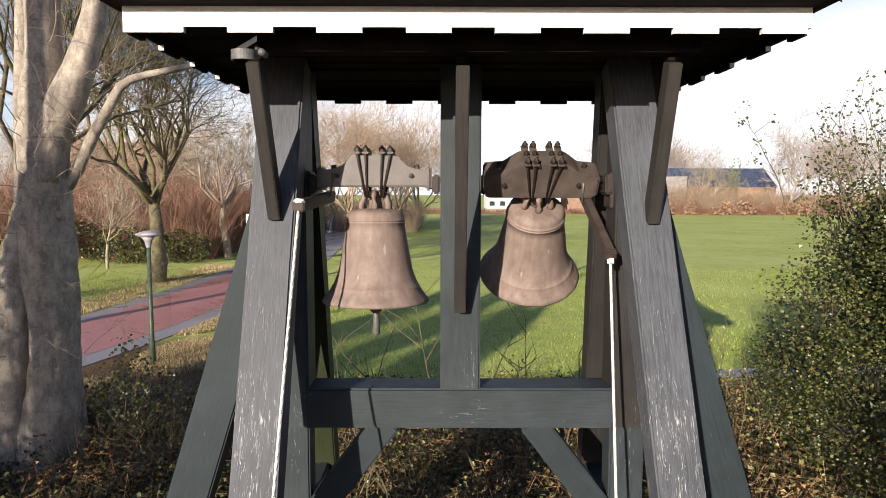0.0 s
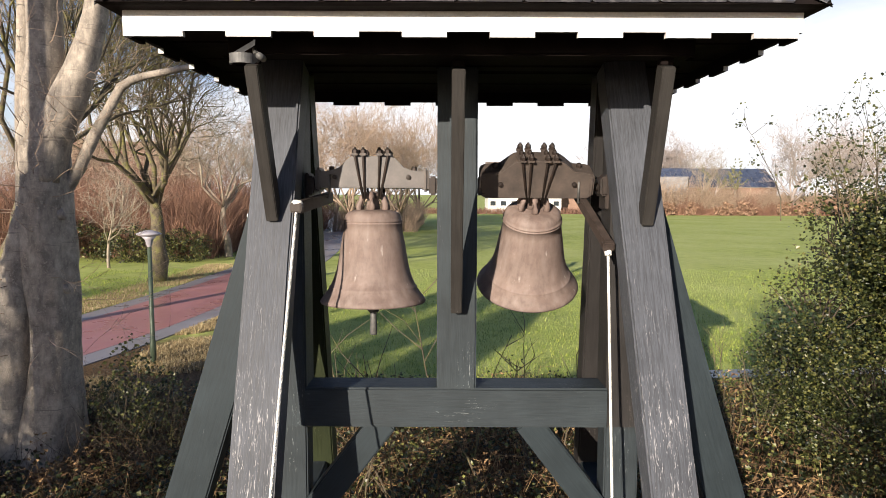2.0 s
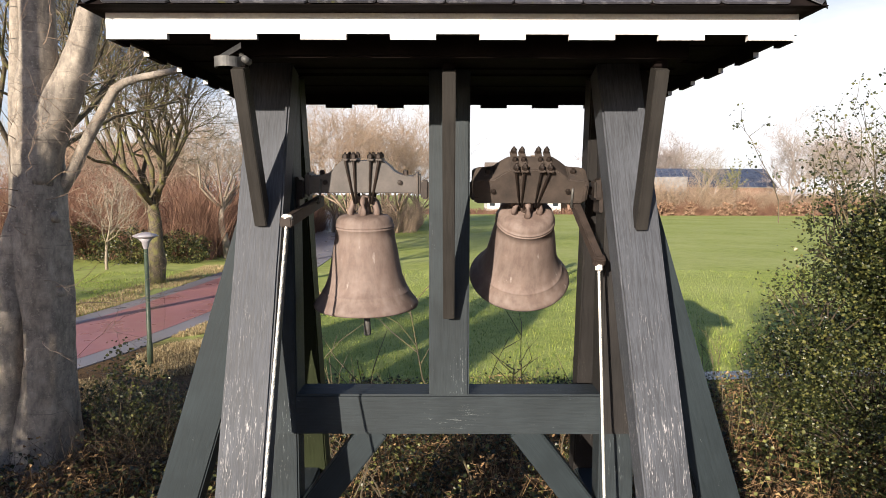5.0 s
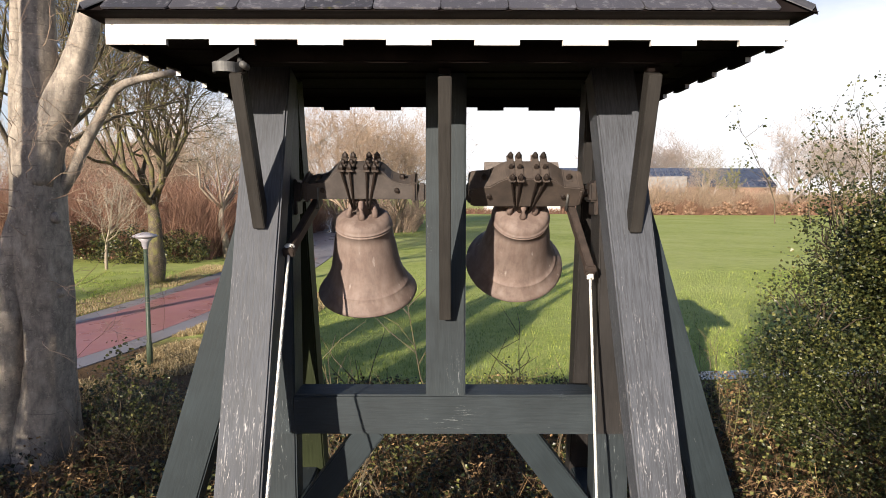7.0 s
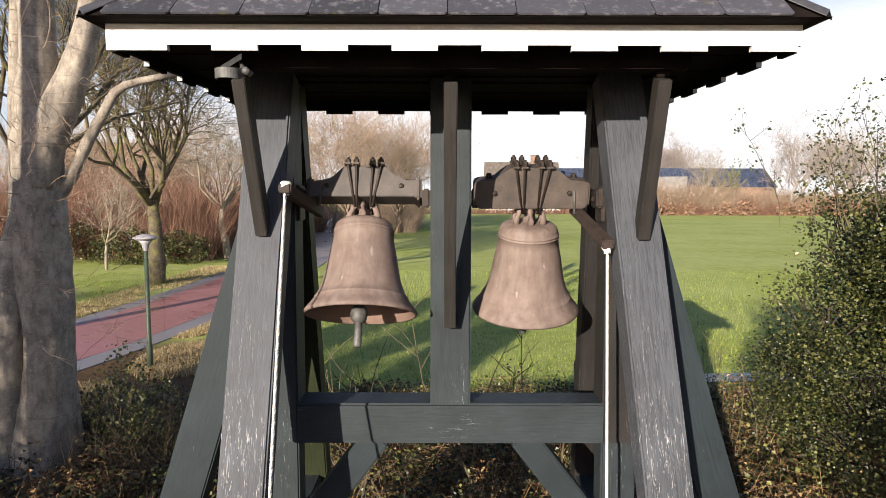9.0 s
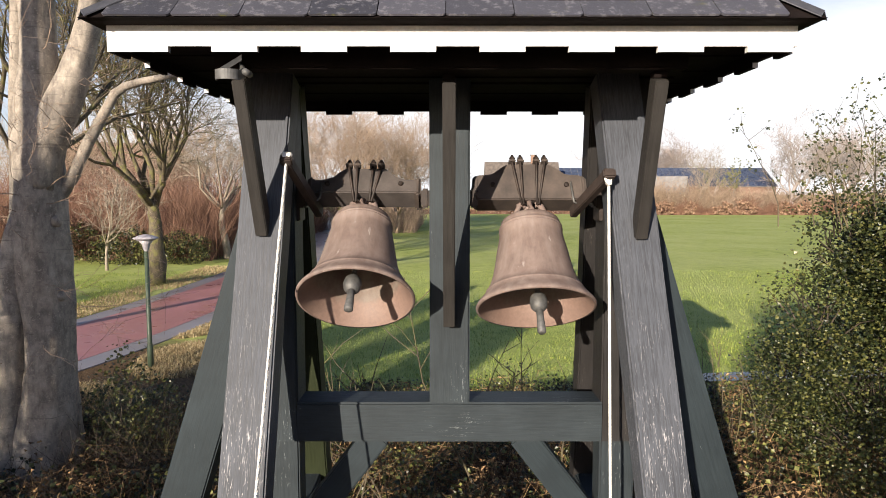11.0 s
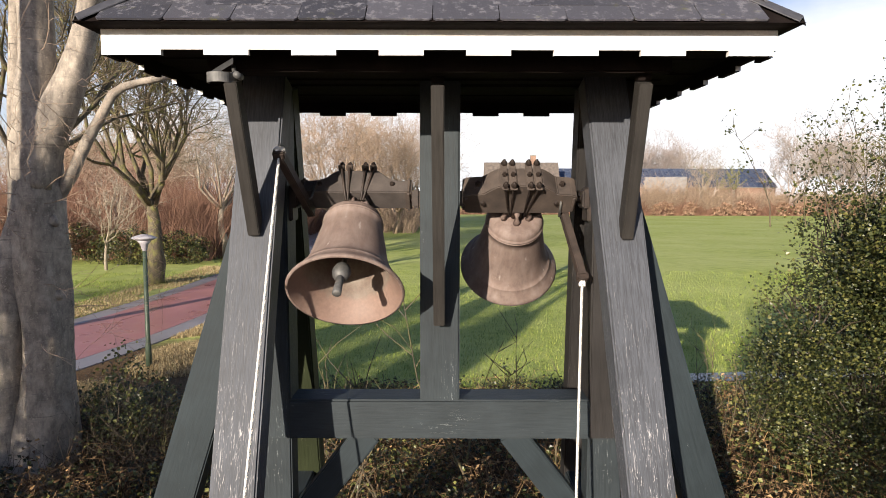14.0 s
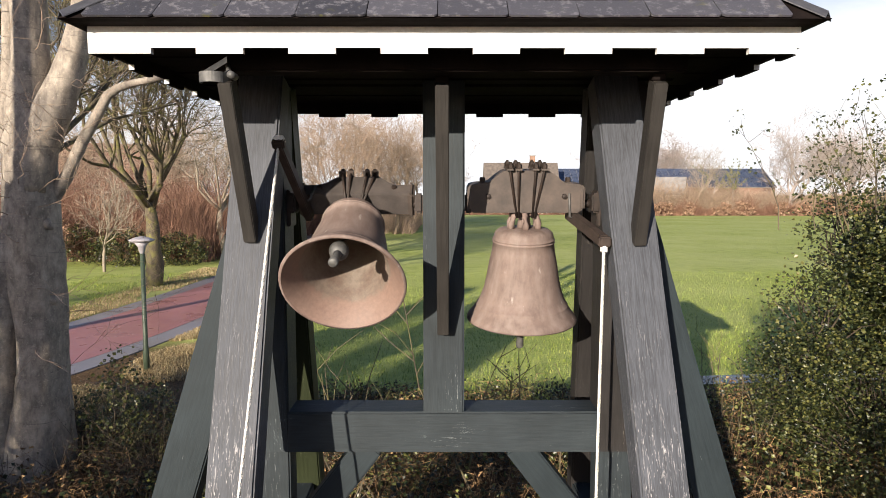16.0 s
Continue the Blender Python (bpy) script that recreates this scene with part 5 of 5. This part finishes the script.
# ---- motions ----
def motions():
    swing_one = [
        (0, 1.1), (0.1, 1.1), (0.2, 1.1), (0.3, 1.1), (0.4, 1.1), (0.5, 1.1), (0.6, 1.1), (0.7, 1.1), (0.8, 1.1), (0.9, 1.1),
        (1, 1.1), (1.1, 1.1), (1.2, 1.1), (1.3, 1.1), (1.4, 1.1), (1.5, 1.1), (1.6, 1.1), (1.7, 1.1), (1.8, 1.1), (1.9, 1.1),
        (2, 1.1), (2.1, 1.1), (2.2, 1.1), (2.3, 1.1), (2.4, 1.1), (2.5, 1.1), (2.6, 1.1), (2.7, 1.1), (2.8, 1.1), (2.9, 1.1),
        (3, -1.6), (3.1, -1.3), (3.2, -1.0), (3.3, -1.2), (3.4, -2.8), (3.5, -5.2), (3.6, -8.2), (3.7, -10.6), (3.8, -11.1), (3.9, -9.5),
        (4, -6.2), (4.1, -2.4), (4.2, 0.4), (4.3, 1.4), (4.4, 1.6), (4.5, 1.8), (4.6, 2.3), (4.7, 2.7), (4.8, 2.2), (4.9, -0.1),
        (5, -4.9), (5.1, -10.8), (5.2, -16.2), (5.3, -19.0), (5.4, -18.1), (5.5, -13.8), (5.6, -7.6), (5.7, -1.2), (5.8, 3.9), (5.9, 7.3),
        (6, 9.4), (6.1, 10.5), (6.2, 10.8), (6.3, 9.4), (6.4, 4.5), (6.5, -3.3), (6.6, -12.6), (6.7, -21.2), (6.8, -27.3), (6.9, -28.7),
        (7, -25.2), (7.1, -17.5), (7.2, -7.7), (7.3, 2.4), (7.4, 11.4), (7.5, 18.9), (7.6, 23.9), (7.7, 25.5), (7.8, 22.6), (7.9, 15.3),
        (8, 4.4), (8.1, -9.0), (8.2, -23.0), (8.3, -34.6), (8.4, -41.0), (8.5, -40.5), (8.6, -32.9), (8.7, -20.3), (8.8, -5.5), (8.9, 8.6),
        (9, 21.2), (9.1, 30.8), (9.2, 35.8), (9.3, 35.2), (9.4, 29.0), (9.5, 17.8), (9.6, 3.1), (9.7, -13.3), (9.8, -29.6), (9.9, -42.5),
        (10, -49.1), (10.1, -48.0), (10.2, -39.1), (10.3, -24.7), (10.4, -7.4), (10.5, 10.0), (10.6, 26.2), (10.7, 38.9), (10.8, 46.4), (10.9, 47.0),
        (11, 39.7), (11.1, 26.9), (11.2, 10.2), (11.3, -8.3), (11.4, -27.4), (11.5, -44.4), (11.6, -55.7), (11.7, -58.6), (11.8, -51.7), (11.9, -37.1),
        (12, -18.5), (12.1, 1.1), (12.2, 20.5), (12.3, 37.3), (12.4, 49.4), (12.5, 55.9), (12.6, 53.6), (12.7, 41.4), (12.8, 24.6), (12.9, 3.6),
        (13, -18.7), (13.1, -39.7), (13.2, -54.6), (13.3, -62.6), (13.4, -61.0), (13.5, -51.0), (13.6, -35.4), (13.7, -15.9), (13.8, 6.4), (13.9, 27.3),
        (14, 44.4), (14.1, 61.2), (14.2, 64.8), (14.3, 54.8), (14.4, 38.1), (14.5, 19.7), (14.6, -1.9), (14.7, -24.2), (14.8, -46.0), (14.9, -62.5),
        (15, -69.0), (15.1, -64.0), (15.2, -50.9), (15.3, -34.3), (15.4, -13.1), (15.5, 7.9), (15.6, 27.2), (15.7, 42.7), (15.8, 57.2), (15.9, 62.0),
        (16, 55.0),
    ]
    swing_two = [
        (0, -35.3), (0.1, -38.5), (0.2, -35.3), (0.3, -26.3), (0.4, -13.3), (0.5, 1.4), (0.6, 15.6), (0.7, 28.2), (0.8, 37.3), (0.9, 41.3),
        (1, 40.0), (1.1, 33.5), (1.2, 22.4), (1.3, 8.3), (1.4, -6.4), (1.5, -19.5), (1.6, -30.5), (1.7, -39.1), (1.8, -41.9), (1.9, -36.8),
        (2, -25.7), (2.1, -11.4), (2.2, 3.8), (2.3, 18.9), (2.4, 32.2), (2.5, 41.2), (2.6, 44.6), (2.7, 42.6), (2.8, 34.9), (2.9, 22.9),
        (3, 7.8), (3.1, -8.9), (3.2, -25.2), (3.3, -37.3), (3.4, -44.0), (3.5, -45.5), (3.6, -40.2), (3.7, -28.4), (3.8, -12.6), (3.9, 4.2),
        (4, 20.0), (4.1, 33.3), (4.2, 42.4), (4.3, 47.8), (4.4, 45.4), (4.5, 38.2), (4.6, 26.4), (4.7, 11.4), (4.8, -4.9), (4.9, -21.6),
        (5, -36.0), (5.1, -45.6), (5.2, -48.6), (5.3, -44.2), (5.4, -33.5), (5.5, -18.4), (5.6, -1.4), (5.7, 14.8), (5.8, 29.8), (5.9, 41.2),
        (6, 49.5), (6.1, 50.7), (6.2, 43.8), (6.3, 34.0), (6.4, 19.0), (6.5, 1.6), (6.6, -16.5), (6.7, -32.8), (6.8, -44.0), (6.9, -48.8),
        (7, -47.0), (7.1, -38.6), (7.2, -24.7), (7.3, -7.6), (7.4, 9.9), (7.5, 26.7), (7.6, 40.5), (7.7, 52.7), (7.8, 59.0), (7.9, 54.0),
        (8, 40.0), (8.1, 24.6), (8.2, 7.2), (8.3, -10.8), (8.4, -28.1), (8.5, -42.2), (8.6, -50.7), (8.7, -51.5), (8.8, -44.0), (8.9, -30.0),
        (9, -12.6), (9.1, 5.3), (9.2, 22.2), (9.3, 37.1), (9.4, 49.2), (9.5, 56.7), (9.6, 53.3), (9.7, 41.8), (9.8, 28.5), (9.9, 12.0),
        (10, -5.5), (10.1, -23.2), (10.2, -38.3), (10.3, -48.1), (10.4, -50.9), (10.5, -46.0), (10.6, -34.6), (10.7, -18.7), (10.8, -1.2), (10.9, 15.3),
        (11, 30.2), (11.1, 41.4), (11.2, 48.7), (11.3, 49.5), (11.4, 43.8), (11.5, 34.6), (11.6, 19.6), (11.7, 2.3), (11.8, -15.5), (11.9, -31.4),
        (12, -41.9), (12.1, -46.6), (12.2, -45.8), (12.3, -38.7), (12.4, -25.5), (12.5, -8.8), (12.6, 8.4), (12.7, 24.7), (12.8, 37.7), (12.9, 46.5),
        (13, 51.5), (13.1, 47.5), (13.2, 39.5), (13.3, 27.5), (13.4, 11.1), (13.5, -6.9), (13.6, -25.0), (13.7, -41.6), (13.8, -55.3), (13.9, -58.3),
        (14, -48.5), (14.1, -33.6), (14.2, -18.1), (14.3, 0.3), (14.4, 18.1), (14.5, 34.3), (14.6, 46.8), (14.7, 57.4), (14.8, 58.0), (14.9, 47.4),
        (15, 33.9), (15.1, 16.7), (15.2, -2.5), (15.3, -22.0), (15.4, -38.4), (15.5, -51.1), (15.6, -58.9), (15.7, -57.8), (15.8, -45.9), (15.9, -27.4),
        (16, -7.1),
    ]
    for side, swing in ((-1, swing_one), (1, swing_two)):
        bell, clapper = BELLS[side]
        x = bell.location.x
        walk(bell, [(t, pose(x, CY, BELL_Z, -a)) for t, a in swing])
        walk(clapper, [(t, pose(0, 0, -0.22, -a * 0.42)) for t, a in swing])
        rows = []
        for t, a in swing:
            up = radians(a + ARM_REST)
            head = Vector((x + side * 0.405, CY - ARM_R * math.cos(up), BELL_Z + ARM_R * math.sin(up)))
            if side < 0:
                to = Vector((-0.96 + 0.055 * min(1, max(0, t - 4.5)) - (0.0021 * max(a, 0) if t > 9.5 else 0), -1.30, 2.82))
            else:
                to = Vector((0.985 + 0.025 * min(3, max(0, 11 - t)) + (0.0022 if a > 0 else 0.0013) * a, -0.62, 2.75))
            rows.append((t, Matrix.Translation(head) @ (head - to).to_track_quat("Z", "Y").to_matrix().to_4x4()))
        walk(ROPES[side], rows)


motions()
